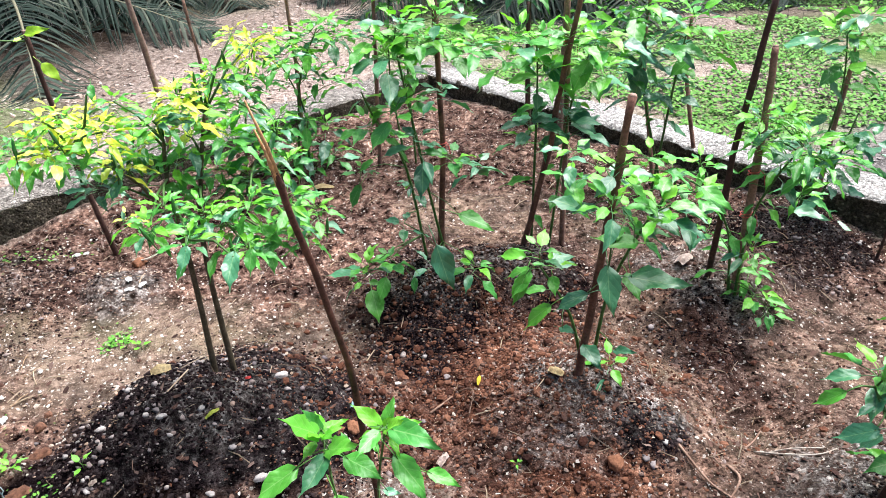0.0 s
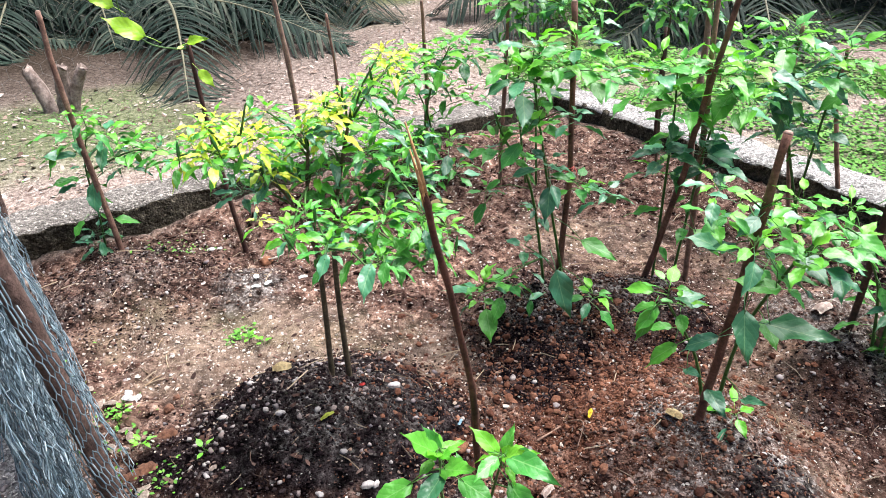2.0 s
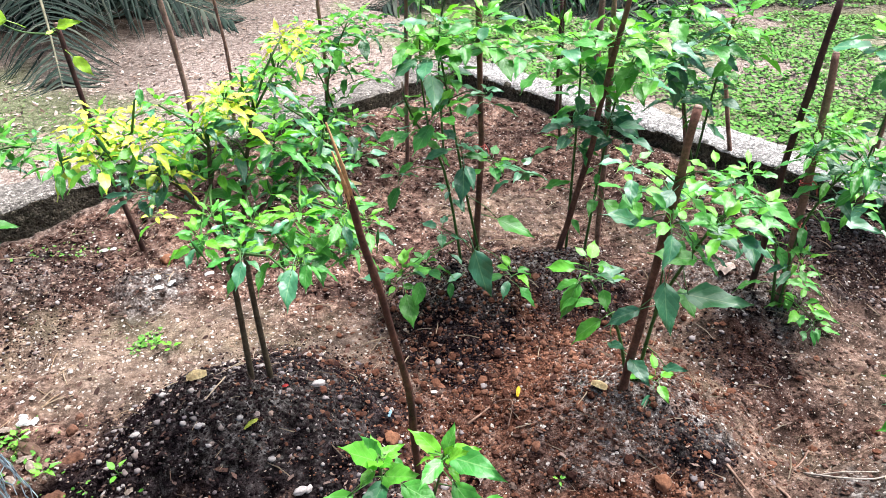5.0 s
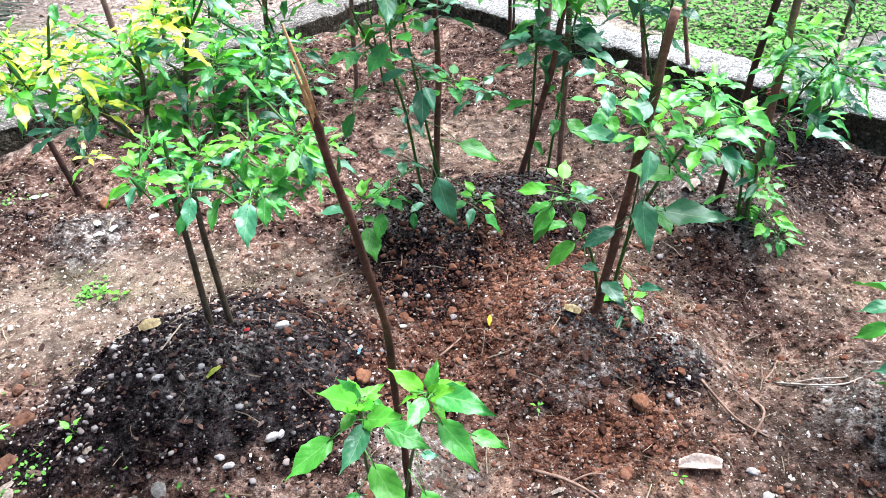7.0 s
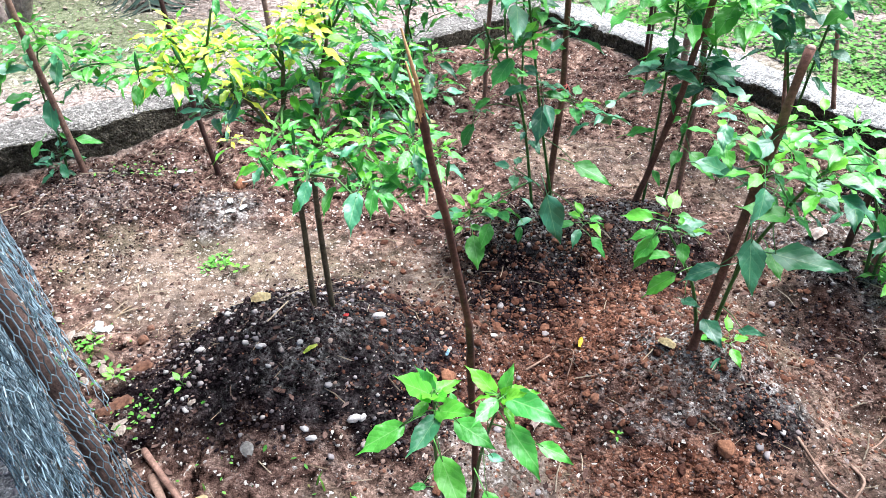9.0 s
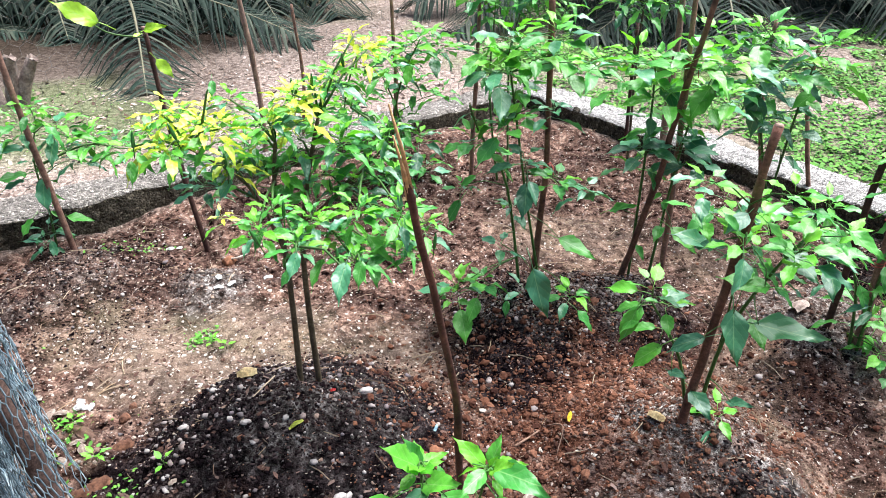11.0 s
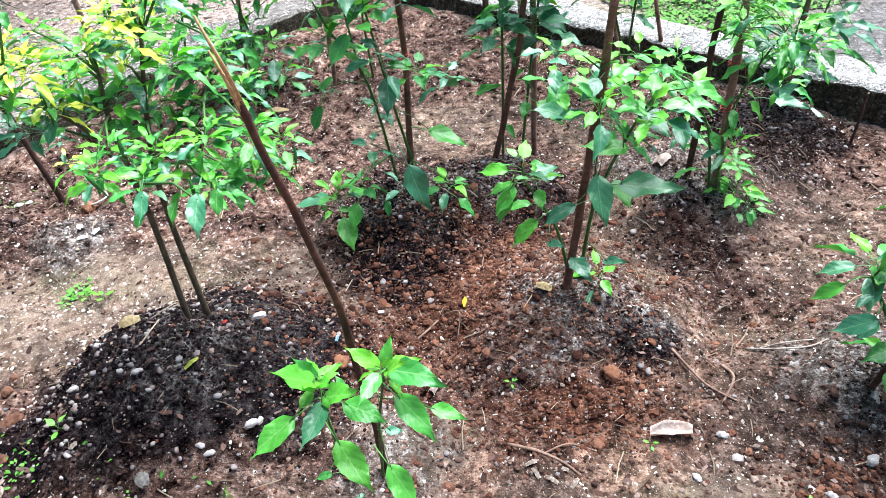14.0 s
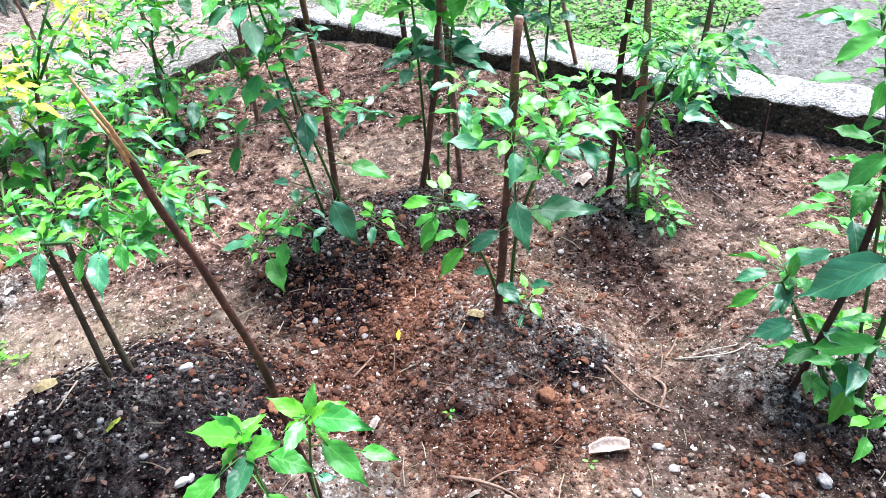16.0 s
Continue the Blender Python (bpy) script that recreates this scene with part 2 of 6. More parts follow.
def height(x, y):
    x, y = np.asarray(x, float), np.asarray(y, float)
    u, v = x * ALONG[0] + y * ALONG[1], x * OUT[0] + y * OUT[1]
    inside = np.clip(np.minimum.reduce([u - LEFT_IN, RIGHT_IN - u, BACK_IN - v]) / 0.15 + 0.5, 0, 1)
    z = swell(x, y) + 0.02 * value_noise(x, y, 0.21, 1)
    z = z + (0.012 * value_noise(x, y, 0.07, 2) + 0.012 * value_noise(x, y, 0.036, 3) + 0.005 * value_noise(x, y, 0.021, 4)) * (0.35 + 0.65 * inside) * (1 - 0.7 * trodden(x, y))
    pit = np.clip(1 - ((x - 0.86) ** 2 + (y - 1.38) ** 2) / 0.2**2, 0, 1)
    bank = 0.06 * inside * np.maximum(np.clip(1 - (BACK_IN - v) / 0.4, 0, 1) * np.clip((u - 0.5) * 2, 0, 1), np.clip(1 - (RIGHT_IN - u) / 0.35, 0, 1) * np.clip((v - 1.2) * 2, 0, 1))
    z = z + np.where(inside > 0, bank, 0)
    return z - 0.05 * pit**2 + (1 - inside) * 0.03


def z_at(x, y):
    return float(height(np.array([x]), np.array([y]))[0])


def tube(bm, points, radii, sides=7, knots=0.0):
    """A round tapered tube along points, closed at both ends."""
    rings = []
    pts = [Vector(p) for p in points]
    side = None
    for k, p in enumerate(pts):
        d = (pts[min(k + 1, len(pts) - 1)] - pts[max(k - 1, 0)]).normalized()
        if side is None:
            side = d.orthogonal().normalized()
        side = (side - d * side.dot(d)).normalized()
        other = d.cross(side)
        r = radii[k] if k < len(radii) else radii[-1]
        ring = []
        for s in range(sides):
            a = 2 * math.pi * s / sides
            q = r * (1 + (random.uniform(-knots, knots) if knots else 0))
            ring.append(bm.verts.new(p + q * (math.cos(a) * side + math.sin(a) * other)))
        rings.append(ring)
    for r0, r1 in zip(rings, rings[1:]):
        for s in range(sides):
            bm.faces.new((r0[s], r0[(s + 1) % sides], r1[(s + 1) % sides], r1[s]))
    bm.faces.new(rings[0][::-1])
    bm.faces.new(rings[-1])


def smooth_line(points, steps=5):
    """More points on a smooth curve through the given ones."""
    p = [Vector(q) for q in points]
    if len(p) < 3:
        return [p[0].lerp(p[-1], k / steps) for k in range(steps + 1)]
    out = []
    for k in range(len(p) - 1):
        a, b, c, d = p[max(k - 1, 0)], p[k], p[k + 1], p[min(k + 2, len(p) - 1)]
        for s in range(steps):
            t = s / steps
            out.append(0.5 * (2 * b + (c - a) * t + (2 * a - 5 * b + 4 * c - d) * t * t + (3 * b - a - 3 * c + d) * t**3))
    return out + [p[-1]]


def mesh_of(name, bm, material, smooth=True):
    me = bpy.data.meshes.new(name)
    bm.to_mesh(me)
    bm.free()
    me.materials.append(material)
    if smooth:
        me.shade_smooth()
    return me


def part(name, bm, material, parent=None, label="", smooth=True):
    ob = new(name, mesh_of(name, bm, material, smooth))
    ob.parent = parent
    return tagged(ob, label)


def piece(name, me, parent, m):
    """A piece that shares its mesh with its like."""
    ob = new(name, me)
    ob.parent = parent
    ob.matrix_basis = m
    return ob


def empty_at(name, x, y, z, label, category, group=""):
    ob = new(name)
    ob.empty_display_size = 0.05
    ob.location = (x, y, z)
    return tagged(ob, label, category, group)


# ---- ground ----
def axis(lo, hi, step, far):
    mid = np.arange(lo, hi, step)
    grow = [step]
    while sum(grow) < far:
        grow.append(grow[-1] * 1.17)
    g = np.cumsum(grow)
    return np.concatenate([(lo - g)[::-1], mid, mid[-1] + g])


def build_ground():
    xs, ys = axis(-2.4, 2.3, 0.011, 300), axis(0.6, 3.4, 0.011, 300)
    X, Y = np.meshgrid(xs, ys)
    Z = height(X, Y)
    nx, ny = len(xs), len(ys)
    me = bpy.data.meshes.new("ground")
    idx = np.arange(nx * ny).reshape(ny, nx)
    quads = np.stack([idx[:-1, :-1], idx[:-1, 1:], idx[1:, 1:], idx[1:, :-1]], -1).reshape(-1, 4)
    me.vertices.add(nx * ny)
    me.vertices.foreach_set("co", np.stack([X, Y, Z], -1).astype(np.float32).ravel())
    me.loops.add(quads.size)
    me.loops.foreach_set("vertex_index", quads.ravel().astype(np.int32))
    me.polygons.add(len(quads))
    me.polygons.foreach_set("loop_start", np.arange(0, quads.size, 4, dtype=np.int32))
    me.update(calc_edges=True)
    me.validate()
    # kinds of soil: r compost and painted near-side shade, g ash, b inside the bed
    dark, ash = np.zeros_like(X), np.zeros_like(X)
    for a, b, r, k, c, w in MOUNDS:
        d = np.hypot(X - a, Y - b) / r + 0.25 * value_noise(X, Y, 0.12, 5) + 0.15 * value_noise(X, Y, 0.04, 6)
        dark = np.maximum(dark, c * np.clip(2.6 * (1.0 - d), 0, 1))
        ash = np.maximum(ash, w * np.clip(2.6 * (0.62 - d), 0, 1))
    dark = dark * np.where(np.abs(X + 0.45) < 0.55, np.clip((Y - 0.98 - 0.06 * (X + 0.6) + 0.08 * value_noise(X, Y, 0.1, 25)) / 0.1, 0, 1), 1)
    u, v = X * ALONG[0] + Y * ALONG[1], X * OUT[0] + Y * OUT[1]
    inside = np.clip(np.minimum.reduce([u - LEFT_IN, RIGHT_IN - u, BACK_IN - v]) / 0.1 + 0.5, 0, 1)
    sand = np.where(inside > 0.01, trodden(X, Y), np.clip((LEFT_IN - 0.1 - u) * 5, 0, 1) * np.clip((5.2 - v) * 0.8, 0, 1))
    green = np.clip((0.6 * value_noise(X, Y, 0.7, 11) + 0.4 * value_noise(X, Y, 0.3, 12) + 0.2) * 1.5, 0, 1) * (1 - inside) * np.clip((v - 0.7) * 2, 0, 1) * np.clip((u - 2.9) * 3, 0, 1)
    green = np.maximum(green, np.clip(1.3 - np.hypot((X + 3.2) / 1.0, (Y - 3.7) / 0.9) + 0.5 * value_noise(X, Y, 0.4, 13), 0, 0.6) * (1 - inside))
    green = np.maximum(green, np.clip(1.4 - np.hypot((X + 1.8) / 0.35, (Y - 1.0) / 0.35) + 0.8 * value_noise(X, Y, 0.12, 14), 0, 0.8) * (1 - inside))
    green = np.maximum(green, np.clip((Y - 10 + 0.8 * value_noise(X, Y, 1.5, 27)) / 1.5, 0, 0.95))
    col = me.color_attributes.new("soil", "FLOAT_COLOR", "POINT")
    col.data.foreach_set("color", np.stack([dark, ash, inside, sand], -1).astype(np.float32).ravel())
    col2 = me.color_attributes.new("cover", "FLOAT_COLOR", "POINT")
    ruddy = np.clip(1.15 - np.hypot((X - 0.1) / 0.55, (Y - 1.62) / 0.5) + 0.45 * value_noise(X, Y, 0.22, 15) + 0.3 * value_noise(X, Y, 0.07, 16), 0, 1)
    ruddy = np.maximum(ruddy, np.clip(0.9 - np.hypot((X - 0.3) / 0.5, (Y - 1.1) / 0.25) + 0.4 * value_noise(X, Y, 0.15, 17), 0, 1))
    # brown debris under the frond heaps, with the heaps' shade painted into it
    shaded_debris = np.clip(1.75 - np.hypot((X + 5.4) / 2.8, (Y - 7.2) / 2.6) + 0.3 * value_noise(X, Y, 0.6, 18), 0, 1)
    shaded_debris = np.maximum(shaded_debris, np.clip(1.4 - np.hypot((X - 2.3) / 2.2, (Y - 7.8) / 1.9) + 0.3 * value_noise(X, Y, 0.6, 19), 0, 1))
    col2.data.foreach_set("color", np.stack([green, ruddy, shaded_debris, np.clip((u - 3.1) * 4, 0, 1) * np.clip((1.2 - v) * 2, 0, 1)], -1).astype(np.float32).ravel())
    m, n, l, p = nodes_of("garden_soil")
    at = n.new("ShaderNodeAttribute")
    at.attribute_name = "soil"
    sep = n.new("ShaderNodeSeparateColor")
    l.new(at.outputs["Color"], sep.inputs[0])
    at2 = n.new("ShaderNodeAttribute")
    at2.attribute_name = "cover"
    sep2 = n.new("ShaderNodeSeparateColor")
    l.new(at2.outputs["Color"], sep2.inputs[0])
    broad, mid, fine = noise_tex(n, l, 3.5, 6), noise_tex(n, l, 28, 6, 0.65), noise_tex(n, l, 170, 5, 0.7)
    earth = ramp(n, l, mid, [(0.37, (0.007, 0.004, 0.0035)), (0.5, (0.125, 0.076, 0.059)), (0.7, (0.34, 0.245, 0.195))])
    red = ramp(n, l, mid, [(0.37, (0.012, 0.005, 0.003)), (0.5, (0.19, 0.078, 0.044)), (0.68, (0.38, 0.195, 0.12))])
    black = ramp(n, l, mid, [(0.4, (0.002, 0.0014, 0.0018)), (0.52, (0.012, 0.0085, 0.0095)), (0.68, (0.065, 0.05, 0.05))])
    grey = ramp(n, l, noise_tex(n, l, 55, 6, 0.7), [(0.38, (0.03, 0.025, 0.023)), (0.5, (0.17, 0.148, 0.132)), (0.64, (0.6, 0.57, 0.53))])
    sandy = ramp(n, l, mid, [(0.3, (0.1, 0.066, 0.048)), (0.7, (0.38, 0.285, 0.225))])
    litter = ramp(n, l, mid, [(0.34, (0.15, 0.105, 0.085)), (0.62, (0.5, 0.41, 0.35))])
    grass = ramp(n, l, mid, [(0.3, (0.04, 0.1, 0.02)), (0.7, (0.16, 0.25, 0.07))])
    # debris colour, taken darker for the shade among the fronds
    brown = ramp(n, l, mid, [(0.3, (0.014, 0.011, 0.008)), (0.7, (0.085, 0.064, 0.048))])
    c = mixed(n, l, sep2.outputs[1], earth, red)
    drift = noise_tex(n, l, 8, 4, 0.55)
    c = mixed(n, l, 1.0, c, ramp(n, l, broad, [(0.36, (0.5, 0.47, 0.5)), (0.64, (1.45, 1.4, 1.35))]), "MULTIPLY")
    c = mixed(n, l, 1.0, c, ramp(n, l, drift, [(0.36, (0.5, 0.5, 0.52)), (0.62, (1.4, 1.38, 1.35))]), "MULTIPLY")
    sandy = mixed(n, l, 1.0, sandy, ramp(n, l, drift, [(0.36, (0.62, 0.64, 0.64)), (0.62, (1.18, 1.16, 1.12))]), "MULTIPLY")
    moss = ramp(n, l, broad, [(0.5, (0, 0, 0)), (0.66, (0.45, 0.45, 0.45))])
    sandy = mixed(n, l, moss, sandy, (0.2, 0.19, 0.1))
    c = mixed(n, l, at.outputs["Alpha"], c, sandy)
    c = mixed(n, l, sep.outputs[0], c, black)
    patch = ramp(n, l, mid, [(0.34, (0, 0, 0)), (0.52, (1, 1, 1))])
    c = mixed(n, l, mixed(n, l, 1.0, sep.outputs[1], patch, "MULTIPLY"), c, grey)
    tan = ramp(n, l, mid, [(0.34, (0.13, 0.085, 0.05)), (0.64, (0.44, 0.33, 0.22))])
    out = mixed(n, l, at.outputs["Alpha"], litter, tan)
    out = mixed(n, l, sep2.outputs[0], out, grass)
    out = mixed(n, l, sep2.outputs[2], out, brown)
    out = mixed(n, l, at2.outputs["Alpha"], out, ramp(n, l, mid, [(0.3, (0.07, 0.065, 0.06)), (0.65, (0.27, 0.25, 0.235))]))
    c = mixed(n, l, sep.outputs[2], out, c)
    g = ramp(n, l, fine, [(0.3, (0.6, 0.6, 0.6)), (0.7, (1.25, 1.25, 1.25))])
    c = mixed(n, l, 1.0, c, g, "MULTIPLY")
    tc = n.new("ShaderNodeTexCoord")
    grains = []
    for scale in (330.0, 130.0):
        v = n.new("ShaderNodeTexVoronoi")
        v.inputs["Scale"].default_value, v.inputs["Randomness"].default_value = scale, 1.0
        l.new(tc.outputs["Object"], v.inputs["Vector"])
        one = n.new("ShaderNodeSeparateColor")
        l.new(v.outputs["Color"], one.inputs[0])
        grains.append((v, one))
    plain = c
    tone = ramp(n, l, grains[0][1].outputs[0], [(0.0, (0.72, 0.72, 0.72)), (0.5, (1.0, 1.0, 1.0)), (0.9, (1.2, 1.2, 1.2)), (1.0, (1.6, 1.6, 1.6))])
    c = mixed(n, l, 1.0, c, tone, "MULTIPLY")
    tone = ramp(n, l, grains[1][1].outputs[0], [(0.0, (0.7, 0.7, 0.7)), (0.5, (1.0, 1.0, 1.0)), (0.9, (1.15, 1.15, 1.15)), (1.0, (1.4, 1.4, 1.4))])
    c = mixed(n, l, 1.0, c, tone, "MULTIPLY")
    calm = n.new("ShaderNodeMath")
    calm.operation, calm.inputs[1].default_value = "MULTIPLY", 0.65
    l.new(at.outputs["Alpha"], calm.inputs[0])
    c = mixed(n, l, calm.outputs[0], c, plain)
    for (v, one), least in zip(grains, (0.98, 0.972)):
        pale = ramp(n, l, one.outputs[1], [(least, (0, 0, 0)), (least + 0.02, (1, 1, 1))])
        few = ramp(n, l, sep.outputs[0], [(0.3, (1, 1, 1)), (0.9, (0.12, 0.12, 0.12))])
        c = mixed(n, l, mixed(n, l, 1.0, mixed(n, l, 1.0, pale, sep.outputs[2], "MULTIPLY"), few, "MULTIPLY"), c, (0.62, 0.57, 0.51))
    l.new(c, p.inputs["Base Color"])
    p.inputs["Roughness"].default_value = 0.95
    p.inputs["Specular IOR Level"].default_value = 0.0
    lumps = noise_tex(n, l, 75, 6, 0.75)
    add = n.new("ShaderNodeMath")
    add.operation = "MULTIPLY_ADD"
    l.new(grains[0][0].outputs["Distance"], add.inputs[0])
    add.inputs[1].default_value = -0.35
    l.new(lumps, add.inputs[2])
    add2 = n.new("ShaderNodeMath")
    add2.operation = "MULTIPLY_ADD"
    l.new(grains[1][0].outputs["Distance"], add2.inputs[0])
    add2.inputs[1].default_value = -0.4
    l.new(add.outputs[0], add2.inputs[2])
    bumped(n, l, p, add2.outputs[0], 0.8, 0.014)
    me.materials.append(m)
    me.shade_smooth()
    tagged(new("ground", me), "loose red-brown garden soil with dark compost mounds", "ground", kind="structure")


build_ground()


def kerb(name, a, b, c, d, top=M_KERB):
    """A low concrete wall between corners in the bed's axes, with a worn, uneven top."""
    bm = bmesh.new()
    bmesh.ops.create_cube(bm, size=1)
    long_u = abs(b - a) > abs(d - c)
    bmesh.ops.subdivide_edges(bm, edges=[e for e in bm.edges if abs((e.verts[0].co - e.verts[1].co)[0 if long_u else 1]) > 0.5], cuts=170, use_grid_fill=True)
    bmesh.ops.subdivide_edges(bm, edges=[e for e in bm.edges if abs((e.verts[0].co - e.verts[1].co)[1 if long_u else 0]) > 0.5], cuts=11, use_grid_fill=True)
    bmesh.ops.subdivide_edges(bm, edges=[e for e in bm.edges if abs((e.verts[0].co - e.verts[1].co)[2]) > 0.5], cuts=9, use_grid_fill=True)
    for w in bm.verts:
        u, v = a + (w.co.x + 0.5) * (b - a), c + (w.co.y + 0.5) * (d - c)
        z = -0.12 + (w.co.z + 0.5) * (KERB_H + 0.12)
        edge = 0.5 - max(abs(w.co.y) if long_u else abs(w.co.x), 0)
        if w.co.z > 0.49:
            z -= 0.018 * max(0, 1 - edge * 7) ** 2
        x, y = bed(u, v)
        nv = noise.noise_vector(Vector((x, y, z)) * 7) * 0.016 + noise.noise_vector(Vector((x, y, z)) * 24) * 0.012 + noise.noise_vector(Vector((x, y, z)) * 60) * 0.005
        w.co = Vector((x, y, z)) + nv
    bmesh.ops.recalc_face_normals(bm, faces=bm.faces)
    me = mesh_of(name, bm, top)
    me.materials.append(M_SHADED_MOSS)
    # upright faces get the dark copy, so side shade is in the colour
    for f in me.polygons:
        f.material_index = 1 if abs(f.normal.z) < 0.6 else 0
    return tagged(new(name, me), "weathered grey concrete kerb with mossy sides, their shade painted in", "kerb", kind="structure")


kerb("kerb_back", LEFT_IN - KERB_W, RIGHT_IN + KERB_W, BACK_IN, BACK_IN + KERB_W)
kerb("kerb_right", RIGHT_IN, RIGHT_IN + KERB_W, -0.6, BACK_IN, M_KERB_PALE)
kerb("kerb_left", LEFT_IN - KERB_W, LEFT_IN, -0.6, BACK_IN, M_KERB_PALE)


# ---- stakes ----
def stake(points, radius, material, label, tip="cut", group="stakes in the bed"):
    """A cut branch driven into the soil, a little crooked, with knots."""
    x, y, z = points[0]
    ob = empty_at("wooden_stake", x, y, z_at(x, y), label, "stake", group)
    top = Vector(points[-1])
    line = smooth_line([Vector((x, y, z_at(x, y) - 0.06)), *points[1:]], 7)
    o = Vector(ob.location)
    bm = bmesh.new()
    n = len(line)
    pts, rad = [], []
    for k, p in enumerate(line):
        wob = noise.noise_vector(p * 7) * 0.004
        pts.append(p - o + (wob if 0 < k < n - 1 else Vector()))
        rad.append(radius * (1.02 - 0.33 * k / n) * (1 + 0.18 * (random.random() < 0.18)))
    tube(bm, pts, rad, 8, 0.08)
    part("shaft", bm, material, ob)
    if tip == "split":
        bm = bmesh.new()
        a, d = pts[-1], (pts[-1] - pts[-3]).normalized()
        for off, ln, w in ((Vector((0.003, 0, 0)), 0.115, 0.0042), (Vector((-0.003, 0.003, 0)), 0.07, 0.0034), (Vector((0.0, -0.003, 0)), 0.04, 0.003)):
            side = Vector((-0.1, -0.02, 0)) * ln
            tube(bm, [a + off - d * 0.03, a + off + d * ln * 0.4 + side * 0.3, a + off + d * ln + side], [w, w * 0.7, 0.0012], 5, 0.15)
            part("splinter", bm, M_SPLIT, ob, "pale orange splinter of torn wood")
            bm = bmesh.new()
        bm.free()
    if tip == "cut":
        bm = bmesh.new()
        d = (pts[-1] - pts[-2]).normalized()
        tube(bm, [pts[-1] - d * 0.002, pts[-1] + d * 0.004], [rad[-1] * 0.96, rad[-1] * 0.8], 8)
        part("cut_end", bm, M_STAKE_PALE, ob, "pale sawn end of the stake")
    return ob


stake([(-1.825, 2.223, 0.041), (-1.857, 2.198, 0.690), (-1.856, 2.199, 1.023)], 0.012, M_STAKE, "slender brown stick leaning beside the kerb")
stake([(-1.354, 2.389, -0.000), (-1.394, 2.368, 0.410), (-1.412, 2.358, 0.893)], 0.0112, M_STAKE_DARK, "dark stick stake leaning beside a chilli plant")
stake([(-1.360, 3.100, 0.000), (-1.337, 3.109, 0.326), (-1.352, 3.103, 0.731), (-1.386, 3.089, 1.072), (-1.396, 3.085, 1.242)], 0.0136, M_STAKE_PALE, "tall pale brown pole behind the chilli plants")
stake([(-0.030, 2.130, 0.089), (-0.008, 2.130, 0.549), (-0.024, 2.130, 1.058)], 0.0112, M_STAKE_MID, "straight brown stake tied to a tall chilli plant")
stake([(0.270, 2.200, 0.077), (0.358, 2.187, 0.458), (0.382, 2.183, 0.679), (0.429, 2.176, 0.968), (0.468, 2.171, 1.227)], 0.0112, M_STAKE_MID, "crooked brown stake crossing another stake")
stake([(0.450, 2.300, 0.003), (0.431, 2.304, 0.640), (0.418, 2.307, 0.902), (0.408, 2.309, 1.218)], 0.0104, M_STAKE, "knotty brown branch stake crossing another stake")
stake([(0.341, 1.402, 0.126), (0.369, 1.396, 0.488), (0.400, 1.388, 0.931)], 0.0118, M_STAKE_MID, "thick brown stake with a pale cut top")
stake([(0.867, 1.888, 0.106), (0.867, 1.887, 0.570), (0.890, 1.875, 1.036)], 0.0112, M_STAKE_DARK, "long dark stake beside a knotty stake")
stake([(0.945, 1.846, 0.090), (0.933, 1.853, 0.381), (0.924, 1.858, 0.669), (0.911, 1.866, 0.895)], 0.0135, M_STAKE, "knotty reddish-brown stake among chilli leaves")
stake([(-0.740, 3.300, 0.000), (-0.718, 3.305, 0.448), (-0.722, 3.304, 0.793), (-0.724, 3.304, 0.867)], 0.0104, M_STAKE, "forked brown stake at the back of the bed")
stake([(-0.340, 3.200, 0.000), (-0.314, 3.203, 0.545), (-0.305, 3.204, 0.871)], 0.0104, M_STAKE, "thin reddish stick stake near the back corner")
stake([(1.200, 2.950, 0.000), (1.087, 2.996, 0.481), (1.075, 3.001, 0.725)], 0.0104, M_STAKE, "thin dark stick stake beside the kerb")
stake([(0.620, 3.450, 0.000), (0.612, 3.451, 0.723), (0.586, 3.456, 1.024)], 0.0176, M_STAKE_PALE, "thick grey fence post behind the kerb corner")
stake([(0.450, 3.550, 0.000), (0.437, 3.552, 0.709)], 0.0104, M_STAKE_DARK, "thin dark stake at the back corner")
stake([(0.980, 2.900, 0.000), (0.877, 2.935, 0.531), (0.868, 2.938, 0.835)], 0.0096, M_STAKE, "brown stick stake among chilli leaves")
stake([(1.530, 2.500, 0.030), (1.521, 2.506, 0.389), (1.524, 2.504, 0.758)], 0.0104, M_STAKE, "short pale-tipped stake beside the kerb")
stake([(0.936, 1.002, 0.086), (0.963, 0.974, 0.434), (0.963, 0.973, 0.675), (0.954, 0.983, 0.817)], 0.0076, M_STAKE_DARK, "thin dark stick leaning over a young chilli plant")
stake([(-1.250, 3.350, 0.000), (-1.202, 3.367, 0.429), (-1.218, 3.361, 0.799)], 0.0096, M_STAKE, "short reddish stick at the back kerb")
stake([(-0.155, 0.990, 0.040), (-0.166, 0.940, 0.350), (-0.168, 0.880, 0.620), (-0.174, 0.868, 0.700), (-0.200, 0.838, 0.900), (-0.215, 0.819, 1.010), (-0.220, 0.814, 1.040)], 0.0068, M_STAKE_TORN, "long crooked brown stake with a splintered top", tip='split')
stake([(1.622, 2.171, 0.05), (1.622, 2.172, 0.12), (1.624, 2.174, 0.2)], 0.0055, M_STAKE_DARK, "short dark stick standing before the pale kerb")

